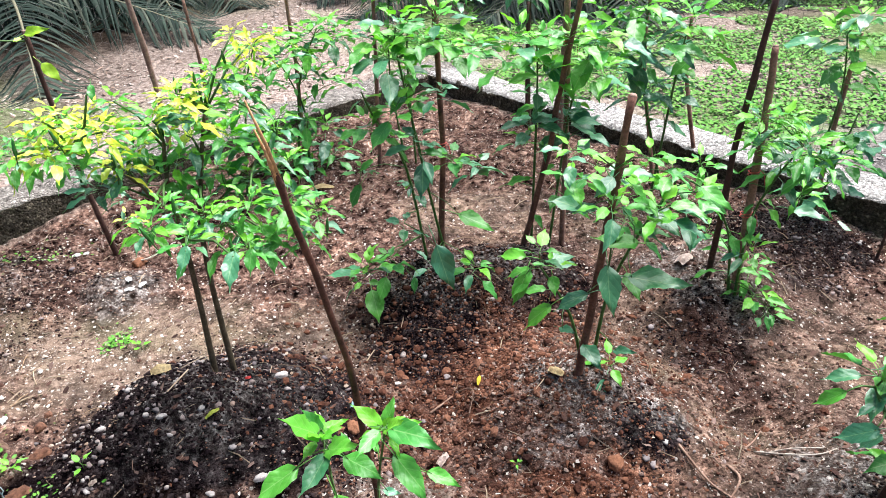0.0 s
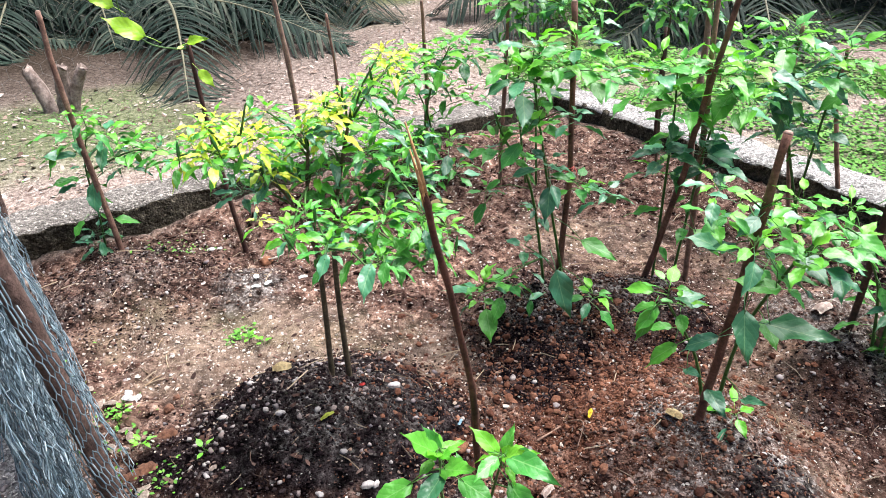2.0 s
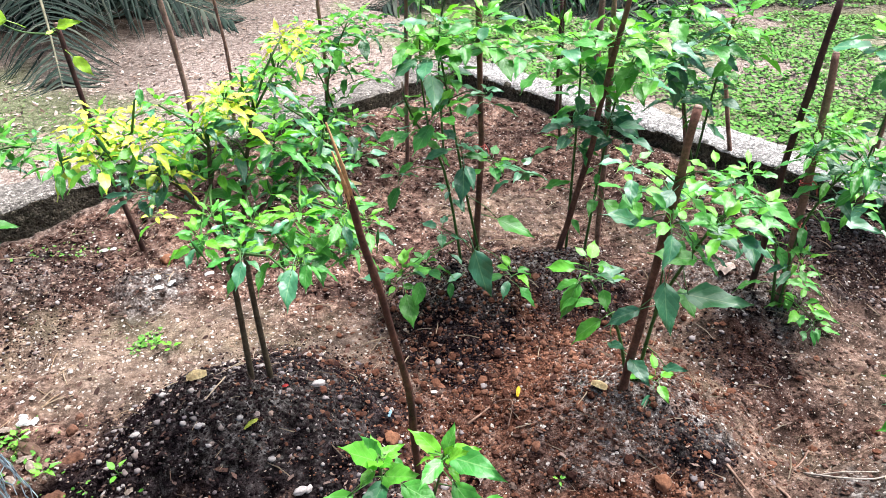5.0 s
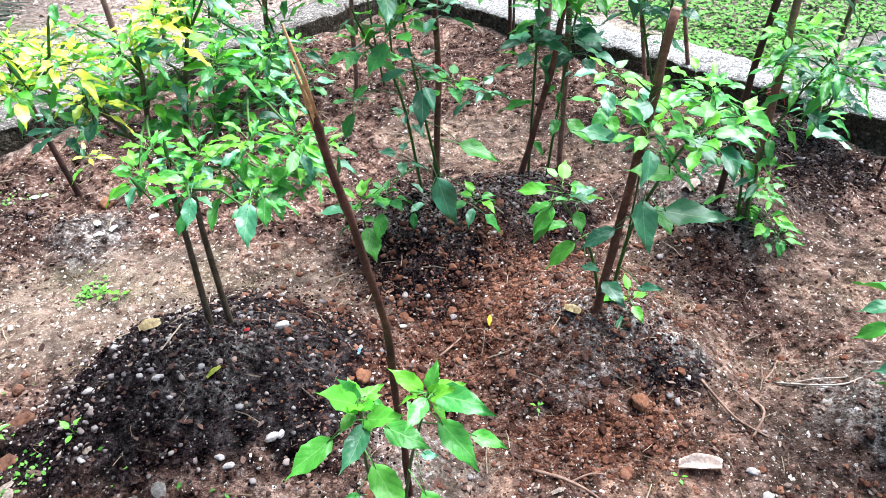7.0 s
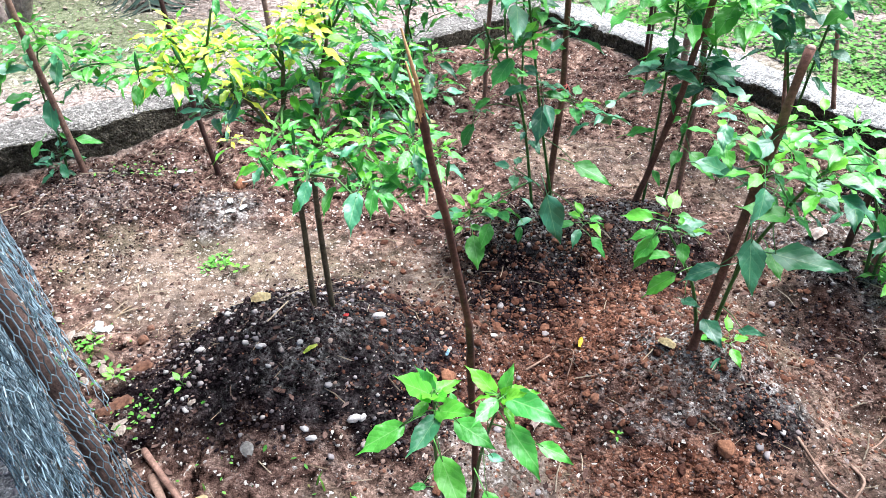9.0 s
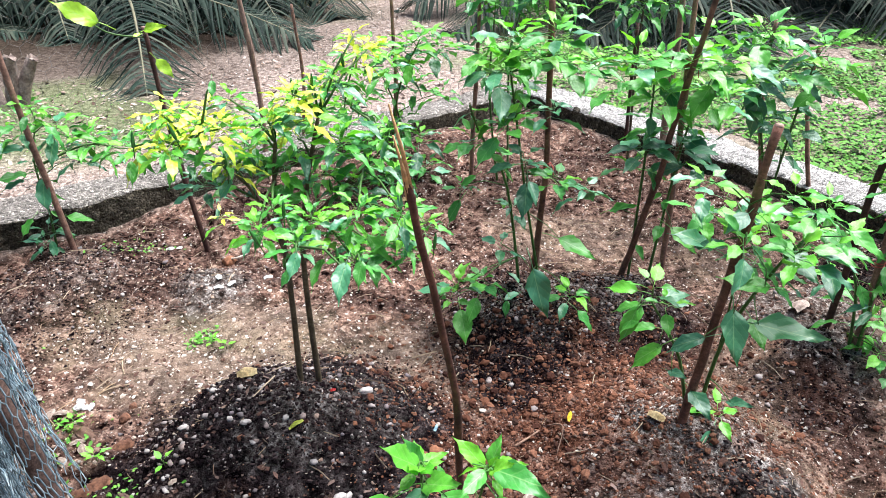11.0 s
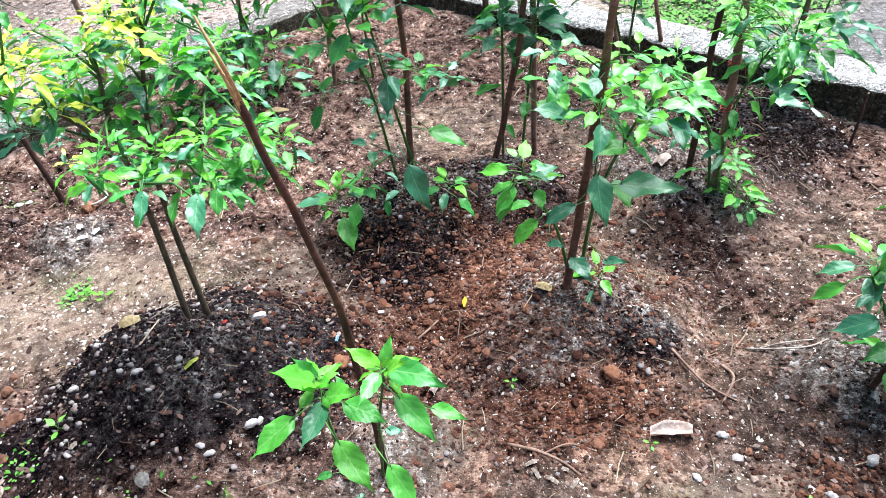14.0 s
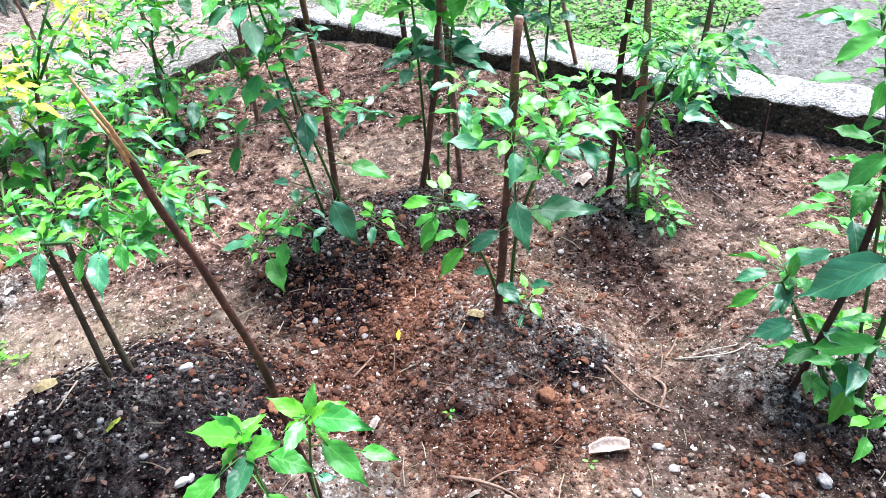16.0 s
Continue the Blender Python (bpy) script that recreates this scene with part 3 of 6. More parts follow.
# ---- leaves and plants ----
def leaf_mesh(name, width, fold, droop, wave, bend, material, rows=12):
    """A leaf of length 1 along y with a drawn-out tip, folded at its midrib, drooping and bent to a side, on a thin stalk."""
    bm = bmesh.new()
    grid = []
    for i in range(rows + 1):
        t = (i / rows) ** 0.9
        drip = min(1.0, max(0.0, (t - 0.6) / 0.32))
        w = width * 0.48 * (0.02 + (t + 0.003) ** 0.62 * (1.003 - t) ** 1.15 / 0.322) * (1 - 0.45 * drip * drip * (3 - 2 * drip))
        row = []
        for s in (-1, -0.55, 0, 0.55, 1):
            a = abs(s)
            z = (fold * a - 0.35 * fold * a * a) * w - droop * t * t + 1.7 * wave * (math.sin(t * 11 + s * 1.9) + 0.5 * math.sin(t * 23 + s * 4)) * a * a
            notch = 1 + (0.05 if i % 2 else -0.03) * (a > 0.9) * (1 < i < rows - 1)
            row.append(bm.verts.new((s * w * notch + bend * t * t, t * (1 - 0.25 * droop * t), z)))
        grid.append(row)
    for r0, r1 in zip(grid, grid[1:]):
        for k in range(4):
            bm.faces.new((r0[k], r0[k + 1], r1[k + 1], r1[k]))
    tube(bm, [(0, -0.4, -0.07), (0, -0.2, -0.01), (0, 0.04, 0)], [0.014, 0.012, 0.012], 3)
    return mesh_of(name, bm, material)


# width, fold, droop, wave, bend
BROAD = [(0.5, 0.25, 0.12, 0.014, 0.05), (0.44, 0.5, 0.2, 0.02, -0.09), (0.54, 0.15, 0.06, 0.018, 0.03), (0.43, 0.6, 0.3, 0.022, 0.12), (0.48, 0.35, 0.16, 0.026, -0.05), (0.4, 0.8, 0.12, 0.018, 0.08)]
SLIM = [(0.36, 0.35, 0.2, 0.018, 0.08), (0.31, 0.6, 0.32, 0.025, -0.12), (0.39, 0.22, 0.12, 0.02, 0.05), (0.31, 0.75, 0.42, 0.026, 0.14), (0.35, 0.45, 0.26, 0.026, -0.07), (0.3, 0.9, 0.16, 0.018, -0.1)]
LAID = [(0.46, 0.35, 0.04, 0.02, 0.06), (0.42, 0.5, 0.1, 0.024, -0.09), (0.48, 0.25, -0.03, 0.022, 0.04), (0.4, 0.55, 0.12, 0.026, 0.1), (0.45, 0.4, 0.02, 0.028, -0.06), (0.41, 0.6, 0.06, 0.022, 0.08)]
LEAVES = {key + kind: [leaf_mesh("leaf", *q, mat) for q in shapes]
          for key, mat in (("g", M_LEAF), ("n", M_NEW), ("o", M_OLD), ("y", M_YELLOW), ("l", M_LIME)) for kind, shapes in (("b", BROAD), ("s", SLIM), ("f", LAID))}


def set_leaf(parent, place, way, length, tone, up=Vector((0, 0, 1)), kind="b"):
    """One leaf at a place, pointing along way."""
    d = Vector(way).normalized()
    x = d.cross(up)
    x = x.normalized() if x.length > 0.05 else d.orthogonal().normalized()
    z = x.cross(d)
    m = Matrix((x, d, z)).transposed().to_4x4()
    m.translation = place
    me = LEAVES[tone + kind][random.randrange(6)]
    return piece("leaf", me, parent, m @ Matrix.Diagonal((length, length, length, 1)))


def chilli(stems, tufts, big=(), label="", thick=0.008, woody=M_STEM, name="chilli_plant", seed=0, pods=0, kind="s", lush=1.7, along=9):
    """stems: lines from the soil up. tufts: x, y, z, reach, leaves, tone; each a twig's end with leaves round it.
    big: single leaves x, y, z, way x, y, z, length, tone."""
    random.seed(seed)
    x, y, z = stems[0][0]
    z = z_at(x, y)
    ob = empty_at(name, x, y, z, label, "chilli plant", "chilli plants in the bed")
    o = Vector((x, y, z))
    lines = []
    for k, st in enumerate(stems):
        low = Vector((st[0][0], st[0][1], z_at(st[0][0], st[0][1]) - 0.04)) if k == 0 or st[0][2] < 0.35 else Vector(st[0])
        line = smooth_line([low, *st[1:]], 5)
        lines.append(line)
        bm = bmesh.new()
        n = len(line)
        girth = thick * (0.8 if k < 2 else 0.42)
        tube(bm, [p - o for p in line], [girth * (1.1 - 0.65 * i / n) for i in range(n)], 7, 0.06)
        part("stem", bm, woody, ob)
    pool = [p for line in lines for p in line[2:]]
    for cx, cy, cz, reach, count, tone in tufts:
        c = Vector((cx, cy, cz))
        near = min(pool, key=lambda p: (p - c).length + 1.5 * max(0, p.z - c.z + 0.02))
        mid = near.lerp(c, 0.5) + Vector((0, 0, 0.015))
        bm = bmesh.new()
        tube(bm, [near - o, mid - o, c - o], [thick * 0.34, thick * 0.27, thick * 0.2], 5)
        twig = part("branch", bm, M_STEM, ob)
        turn = random.uniform(0, 6.28)
        count = max(4, round(count * lush * (0.95 if kind == "b" else 1.15)))
        for k in range(count):
            q = k / count
            a = turn + k * 2.4 + random.uniform(-0.4, 0.4)
            e = -0.38 + 1.05 * q + random.uniform(-0.3, 0.3)
            way = Vector((math.cos(a) * math.cos(e), math.sin(a) * math.cos(e), math.sin(e)))
            size = reach * ((1.55 - 0.9 * q) if kind == "b" else (1.3 - 0.65 * q)) * random.uniform(0.8, 1.15)
            start = c + way * size * random.uniform(0.38, 0.5) + Vector((0, 0, (q - 0.6) * random.uniform(0.2, 0.9) * reach))
            t = tone
            if tone == "m":
                t = random.choice("gnyy")
            elif tone == "g":
                t = ("o" if random.random() < 0.33 else "g") if q < 0.45 else ("n" if random.random() < 0.65 else "g")
            elif tone == "y" and random.random() < 0.2:
                t = "n"
            set_leaf(twig, start - o, way, size, t, Vector((random.uniform(-0.4, 0.4), random.uniform(-0.5, 0.35), 1)), kind)
    for bx, by, bz, wx, wy, wz, size, tone in big:
        b = Vector((bx, by, bz))
        way = Vector((wx, wy, wz))
        if tone == "o" and wz < -0.7 and size < 0.14:
            way, size = (way + Vector((0, -0.5, 0.1))).normalized(), size * 1.12
        out = Vector((-0.1 * wx, -0.35, 1)) if tone != "l" else Vector((0.2, -1, 0.8))
        set_leaf(ob, b - o, way, size, tone, out, "f")
        near = min(pool + [Vector(q[:3]) for q in tufts], key=lambda p: (p - b).length)
        bm = bmesh.new()
        tube(bm, [near - o, near.lerp(b, 0.6) - o + Vector((0, 0, 0.012)), b - o + way.normalized() * 0.01], [thick * 0.3, thick * 0.22, thick * 0.16], 4)
        part("branch", bm, M_STEM, ob)
    for line in lines:
        top, foot = line[-1].z, line[0].z
        for k in range(along):
            q = random.uniform(0.25, 0.97) * (len(line) - 1)
            p = line[int(q)].lerp(line[int(q) + 1], q - int(q))
            a, e = random.uniform(0, 6.28), random.uniform(-0.8, 0.1)
            way = Vector((math.cos(a) * math.cos(e), math.sin(a) * math.cos(e), math.sin(e)))
            size = random.uniform(0.04, 0.095)
            start = p + way * size * 0.45 + Vector((0, 0, 0.01))
            set_leaf(ob, start - o, way, size, random.choice("ggo"), Vector((random.uniform(-0.4, 0.4), random.uniform(-0.5, 0.3), 1)), kind)
    for k in range(pods):
        c = Vector(random.choice(tufts)[:3]) + Vector((random.uniform(-0.05, 0.05), random.uniform(-0.06, 0.02), random.uniform(-0.02, 0.035)))
        bm = bmesh.new()
        lean = Vector((random.uniform(-0.4, 0.4), random.uniform(-0.4, 0.4), 1)).normalized()
        tube(bm, [c - o + lean * q for q in (-0.02, -0.002, 0.004, 0.014, 0.026, 0.034)], [0.001, 0.0012, 0.0034, 0.0038, 0.0026, 0.0006], 6)
        part("chilli_pod", bm, M_POD, ob, "small dark green upright chilli pod")
    return ob


chilli(
    [[(-0.626, 1.382, 0.219), (-0.616, 1.380, 0.533), (-0.617, 1.372, 0.748), (-0.601, 1.372, 0.869)], [(-0.583, 1.403, 0.200), (-0.582, 1.395, 0.554), (-0.556, 1.400, 0.747), (-0.515, 1.412, 0.915)], [(-0.619, 1.386, 0.593), (-0.667, 1.353, 0.773), (-0.759, 1.300, 0.879)], [(-0.591, 1.399, 0.646), (-0.456, 1.450, 0.763), (-0.383, 1.472, 0.836)]],
    [  # lower tier
     (-0.444, 1.201, 0.751, 0.053, 8, "g"), (-0.378, 1.237, 0.715, 0.054, 9, "g"), (-0.311, 1.194, 0.757, 0.051, 8, "g"),
     (-0.468, 1.072, 0.794, 0.043, 6, "g"), (-0.542, 1.091, 0.815, 0.044, 8, "g"), (-0.388, 1.197, 0.802, 0.051, 8, "g"),
     (-0.307, 1.192, 0.815, 0.050, 8, "g"), (-0.273, 1.271, 0.747, 0.044, 7, "g"), (-0.545, 1.172, 0.814, 0.046, 7, "g"),
     (-0.475, 1.181, 0.795, 0.046, 7, "g"), (-0.379, 1.116, 0.747, 0.038, 6, "g"), (-0.299, 1.269, 0.681, 0.039, 6, "g")] + [  # middle of the crown
     (-0.535, 1.453, 0.764, 0.062, 8, "g"), (-0.449, 1.422, 0.761, 0.060, 8, "g"), (-0.594, 1.384, 0.811, 0.053, 7, "g"),
     (-0.571, 1.426, 0.860, 0.060, 8, "g"), (-0.462, 1.368, 0.885, 0.056, 8, "g"), (-0.428, 1.463, 0.827, 0.060, 9, "g"),
     (-0.390, 1.535, 0.737, 0.056, 8, "g"), (-0.592, 1.325, 0.931, 0.050, 7, "g"), (-0.696, 1.395, 0.952, 0.046, 6, "g"),
     (-0.498, 1.460, 0.987, 0.055, 7, "g"), (-0.470, 1.508, 0.906, 0.057, 8, "g"), (-0.533, 1.367, 0.944, 0.050, 6, "m"),
     (-0.664, 1.254, 0.937, 0.052, 8, "m"), (-0.679, 1.403, 0.846, 0.057, 8, "g"), (-0.795, 1.351, 0.839, 0.054, 7, "g"),
     (-0.810, 1.264, 0.913, 0.051, 8, "m"), (-0.688, 1.243, 0.953, 0.042, 6, "y")] + [  # yellowing top
     (-0.759, 1.233, 0.970, 0.039, 5, "y"), (-0.682, 1.365, 0.829, 0.042, 5, "y"), (-0.544, 1.352, 0.979, 0.043, 6, "y"),
     (-0.433, 1.548, 1.023, 0.039, 6, "y"), (-0.441, 1.465, 1.068, 0.034, 5, "y"), (-0.819, 1.207, 0.914, 0.043, 6, "g"),
     (-0.776, 1.326, 0.936, 0.049, 6, "m"), (-0.681, 1.305, 0.855, 0.048, 6, "m"), (-0.814, 1.370, 0.940, 0.043, 5, "y"),
     (-0.750, 1.394, 0.929, 0.043, 5, "y"), (-0.573, 1.388, 0.956, 0.044, 6, "y"), (-0.526, 1.438, 0.969, 0.045, 6, "y"),
     (-0.653, 1.392, 0.882, 0.046, 5, "m"), (-0.716, 1.387, 0.800, 0.043, 6, "o"), (-0.788, 1.392, 0.759, 0.049, 6, "o"),
     (-0.745, 1.203, 0.919, 0.042, 6, "m"), (-0.371, 1.447, 0.878, 0.045, 6, "g")],
    [(-0.433, 0.976, 0.838, -0.081, -0.720, -0.690, 0.048, "o"), (-0.349, 0.959, 0.834, -0.148, -0.571, -0.807, 0.065, "o"),
     (-0.340, 1.018, 0.804, -0.063, -0.688, -0.723, 0.050, "g"), (-0.666, 1.276, 0.823, -0.363, -0.760, -0.539, 0.055, "o"),
     (-0.669, 1.275, 1.025, 0.274, -0.731, -0.625, 0.039, "g")],
    "wide bushy chilli plant on two dark stems over a compost mound", 0.0095, M_WOODY, seed=1, pods=18, lush=2.2, along=3)
chilli(
    [[(-0.070, 2.080, 0.103), (-0.129, 2.040, 0.493), (-0.212, 2.000, 0.674), (-0.242, 1.960, 0.775)], [(-0.001, 2.080, 0.148), (-0.057, 2.040, 0.401), (-0.110, 2.000, 0.739), (-0.136, 1.960, 0.919)]],
    [  # lower leaves
     (-0.272, 1.921, 0.183, 0.079, 7, "g"), (-0.191, 1.892, 0.231, 0.054, 5, "g"), (-0.056, 1.988, 0.144, 0.057, 5, "o"),
     (0.087, 1.889, 0.201, 0.059, 6, "g"), (0.011, 1.970, 0.083, 0.043, 4, "g"), (-0.296, 1.927, 0.134, 0.047, 4, "g"),
     (-0.137, 1.878, 0.753, 0.064, 6, "g"), (-0.232, 1.955, 0.676, 0.068, 6, "g"), (-0.078, 1.876, 0.648, 0.057, 5, "o"),
     (0.021, 1.952, 0.559, 0.069, 6, "g"), (0.097, 1.889, 0.565, 0.055, 5, "o")] + [  # crown
     (-0.006, 1.889, 0.795, 0.052, 5, "o"), (-0.261, 1.939, 0.536, 0.043, 3, "g"), (-0.110, 2.017, 0.434, 0.050, 3, "o"),
     (-0.137, 1.890, 0.368, 0.048, 3, "o"), (-0.160, 1.907, 0.907, 0.076, 9, "g"), (-0.067, 1.983, 0.924, 0.078, 9, "g"),
     (0.031, 2.044, 0.906, 0.072, 9, "g"), (0.087, 1.980, 0.896, 0.058, 6, "g"), (-0.207, 1.936, 0.940, 0.056, 6, "g"),
     (-0.125, 2.044, 0.952, 0.068, 8, "g"), (-0.015, 1.881, 1.000, 0.062, 8, "g"), (-0.107, 2.023, 0.807, 0.064, 7, "g")],
    [(-0.068, 1.900, 0.566, -0.031, -0.290, -0.957, 0.104, "o"), (0.035, 1.900, 0.389, 0.919, -0.233, -0.319, 0.129, "g"),
     (-0.263, 1.900, 0.501, -0.489, -0.342, -0.802, 0.088, "g"), (-0.218, 1.900, 0.583, -0.722, -0.489, -0.489, 0.061, "g"),
     (-0.036, 1.840, 0.312, 0.270, -0.179, -0.946, 0.168, "o"), (-0.108, 1.840, 0.193, -0.180, -0.534, -0.826, 0.056, "g")],
    "tall chilli plant tied to a straight stake", 0.0062, M_STEM, seed=2, kind='b')
chilli(
    [[(0.320, 2.250, 0.052), (0.320, 2.250, 0.507), (0.318, 2.250, 0.706), (0.310, 2.252, 0.836)], [(0.383, 2.240, 0.261), (0.427, 2.232, 0.569), (0.459, 2.227, 0.728)]],
    [(0.250, 2.210, 0.859, 0.085, 8, "g"), (0.341, 2.331, 0.808, 0.085, 8, "g"), (0.405, 2.170, 0.873, 0.085, 8, "g"),
     (0.515, 2.260, 0.839, 0.084, 8, "g"), (0.340, 2.172, 0.767, 0.081, 7, "g"), (0.207, 2.220, 0.795, 0.071, 6, "g"),
     (0.507, 2.314, 0.721, 0.076, 6, "g"), (0.296, 2.201, 0.577, 0.078, 5, "o"), (0.388, 2.266, 0.641, 0.085, 6, "g"),
     (0.475, 2.221, 0.533, 0.075, 5, "o"), (0.284, 2.247, 0.498, 0.064, 4, "g"), (0.549, 2.217, 0.766, 0.078, 6, "g"),
     (0.407, 2.182, 0.590, 0.068, 5, "o")],
    [(0.219, 2.206, 0.342, 0.785, -0.431, 0.445, 0.102, "g"), (0.321, 2.189, 0.223, 0.503, -0.565, -0.654, 0.063, "g"),
     (0.421, 2.172, 0.305, 0.758, -0.372, -0.535, 0.124, "g")],
    "chilli plant between two crossed stakes", 0.0062, M_STEM, seed=3, kind='b')
chilli(
    [[(0.386, 1.435, 0.126), (0.402, 1.413, 0.408), (0.460, 1.381, 0.620), (0.506, 1.351, 0.735)], [(0.368, 1.440, 0.164), (0.316, 1.428, 0.329), (0.228, 1.425, 0.491)], [(0.402, 1.430, 0.360), (0.395, 1.407, 0.608), (0.380, 1.385, 0.765)]],
    [(0.225, 1.419, 0.528, 0.062, 7, "g"), (0.251, 1.396, 0.509, 0.040, 4, "g"), (0.365, 1.321, 0.713, 0.056, 8, "g"),
     (0.452, 1.434, 0.690, 0.061, 8, "g"), (0.450, 1.274, 0.721, 0.056, 9, "g"), (0.392, 1.382, 0.772, 0.054, 7, "g"),
     (0.355, 1.466, 0.743, 0.057, 6, "g"), (0.423, 1.295, 0.829, 0.045, 6, "g"), (0.539, 1.352, 0.684, 0.053, 6, "g"),
     (0.503, 1.374, 0.766, 0.045, 6, "g"), (0.271, 1.328, 0.839, 0.044, 6, "g"), (0.293, 1.385, 0.754, 0.044, 5, "g"),
     (0.429, 1.410, 0.187, 0.045, 6, "g"), (0.413, 1.367, 0.659, 0.052, 6, "g"), (0.575, 1.375, 0.707, 0.043, 5, "g")],
    [(0.353, 1.268, 0.587, 0.011, -0.205, -0.979, 0.103, "o"), (0.409, 1.294, 0.537, 0.888, -0.456, 0.060, 0.142, "o"),
     (0.325, 1.379, 0.663, -0.898, -0.039, 0.438, 0.112, "o"), (0.188, 1.384, 0.494, -0.305, -0.260, -0.916, 0.091, "g"),
     (0.250, 1.357, 0.418, -0.786, -0.113, -0.608, 0.096, "g"), (0.332, 1.335, 0.464, -0.932, -0.083, -0.352, 0.094, "o"),
     (0.485, 1.295, 0.723, 0.808, -0.578, -0.117, 0.086, "g"), (0.429, 1.310, 0.617, -0.994, -0.018, 0.112, 0.110, "g"),
     (0.404, 1.316, 0.304, 0.656, -0.652, 0.380, 0.065, "o"), (0.263, 1.354, 0.755, 0.439, -0.812, -0.384, 0.045, "g"),
     (0.274, 1.351, 0.353, 0.632, -0.740, 0.230, 0.054, "o"), (0.549, 1.319, 0.749, 0.712, -0.545, -0.443, 0.087, "g")],
    "young chilli plant with large pale leaves against a thick stake", 0.0062, M_STEM, seed=4, kind='b', lush=1.25, along=4)
chilli(
    [[(0.941, 1.833, 0.086), (0.936, 1.836, 0.351), (0.971, 1.818, 0.513), (1.016, 1.795, 0.628)], [(0.925, 1.841, 0.137), (0.892, 1.858, 0.299), (0.825, 1.893, 0.444)]],
    [(0.997, 1.819, 0.105, 0.079, 7, "g"), (1.029, 1.774, 0.080, 0.058, 4, "g"), (0.942, 1.849, 0.063, 0.053, 4, "g"),
     (0.931, 1.779, 0.304, 0.059, 5, "g"), (0.861, 1.938, 0.276, 0.062, 5, "g"), (0.993, 1.872, 0.181, 0.058, 5, "g"),
     (0.977, 1.846, 0.686, 0.076, 8, "g"), (0.996, 1.737, 0.661, 0.078, 8, "g"), (0.976, 1.820, 0.566, 0.077, 7, "g"),
     (1.057, 1.739, 0.608, 0.071, 7, "g"), (0.890, 1.809, 0.719, 0.064, 6, "g"), (1.083, 1.852, 0.455, 0.061, 5, "g"),
     (0.817, 1.997, 0.493, 0.071, 6, "g"), (0.880, 1.773, 0.659, 0.059, 6, "g")],
    [(0.867, 1.804, 0.505, 0.401, -0.561, 0.724, 0.095, "g"), (0.763, 1.857, 0.483, 0.652, -0.621, -0.435, 0.118, "g"),
     (1.004, 1.734, 0.077, 0.179, -0.703, -0.689, 0.055, "g"), (0.896, 1.789, 0.329, 0.502, -0.695, 0.514, 0.077, "g"),
     (1.077, 1.876, 0.384, 0.740, -0.672, -0.009, 0.115, "o")],
    "chilli plant with serrated leaves round two stakes", 0.0062, M_STEM, seed=5)
chilli(
    [[(-0.172, 0.987, 0.035), (-0.150, 0.900, 0.28), (-0.136, 0.850, 0.413), (-0.112, 0.820, 0.562)], [(-0.229, 0.982, 0.031), (-0.230, 0.890, 0.30), (-0.221, 0.840, 0.46), (-0.217, 0.811, 0.566)]],
    [(-0.217, 0.812, 0.566, 0.026, 3, "n"), (-0.112, 0.822, 0.564, 0.028, 3, "n")],
    [(-0.215, 0.800, 0.573, -0.499, -0.408, 0.764, 0.098, "g"), (-0.216, 0.810, 0.568, -0.375, -0.150, 0.915, 0.067, "g"),
     (-0.217, 0.820, 0.558, -0.449, 0.856, 0.257, 0.047, "n"), (-0.214, 0.820, 0.559, 0.648, 0.762, 0.000, 0.052, "n"),
     (-0.212, 0.800, 0.574, 0.539, -0.647, 0.539, 0.046, "n"), (-0.214, 0.790, 0.583, -0.089, -0.713, 0.695, 0.056, "n"),
     (-0.207, 0.790, 0.541, -0.433, -0.841, -0.324, 0.083, "o"), (-0.264, 0.800, 0.498, -0.829, -0.431, -0.355, 0.093, "g"),
     (-0.212, 0.800, 0.539, 0.703, -0.461, 0.542, 0.087, "g"), (-0.181, 0.790, 0.532, 0.865, -0.494, -0.086, 0.081, "g"),
     (-0.115, 0.780, 0.599, -0.605, -0.796, 0.032, 0.063, "g"), (-0.121, 0.840, 0.543, -0.658, 0.280, 0.700, 0.071, "n"),
     (-0.111, 0.820, 0.568, 0.343, 0.361, 0.867, 0.055, "g"), (-0.105, 0.810, 0.573, 0.860, -0.467, 0.206, 0.107, "g"),
     (-0.106, 0.820, 0.569, 0.909, 0.325, -0.260, 0.062, "n"), (-0.111, 0.800, 0.583, 0.289, -0.263, 0.920, 0.038, "n"),
     (-0.107, 0.790, 0.591, 0.425, -0.473, 0.772, 0.063, "n"), (-0.099, 0.800, 0.524, 0.643, -0.603, -0.472, 0.100, "g"),
     (-0.047, 0.820, 0.455, 0.957, -0.147, -0.250, 0.068, "g"), (-0.207, 0.800, 0.426, 0.476, -0.762, -0.438, 0.105, "g"),
     (-0.130, 0.790, 0.356, 0.506, -0.669, -0.545, 0.105, "g"), (-0.130, 0.840, 0.387, 0.926, 0.000, -0.376, 0.035, "o"),
     (-0.246, 0.860, 0.248, -0.975, 0.000, -0.223, 0.036, "g"), (-0.194, 0.840, 0.200, -0.569, -0.813, 0.122, 0.025, "o"),
     (-0.134, 0.860, 0.465, -0.525, 0.617, 0.586, 0.032, "g"), (-0.187, 0.860, 0.483, -0.514, 0.686, 0.514, 0.029, "g")],
    "small bright green chilli plant at the foot of a crooked stake", 0.0045, M_STEM, seed=6, kind='b', along=0)
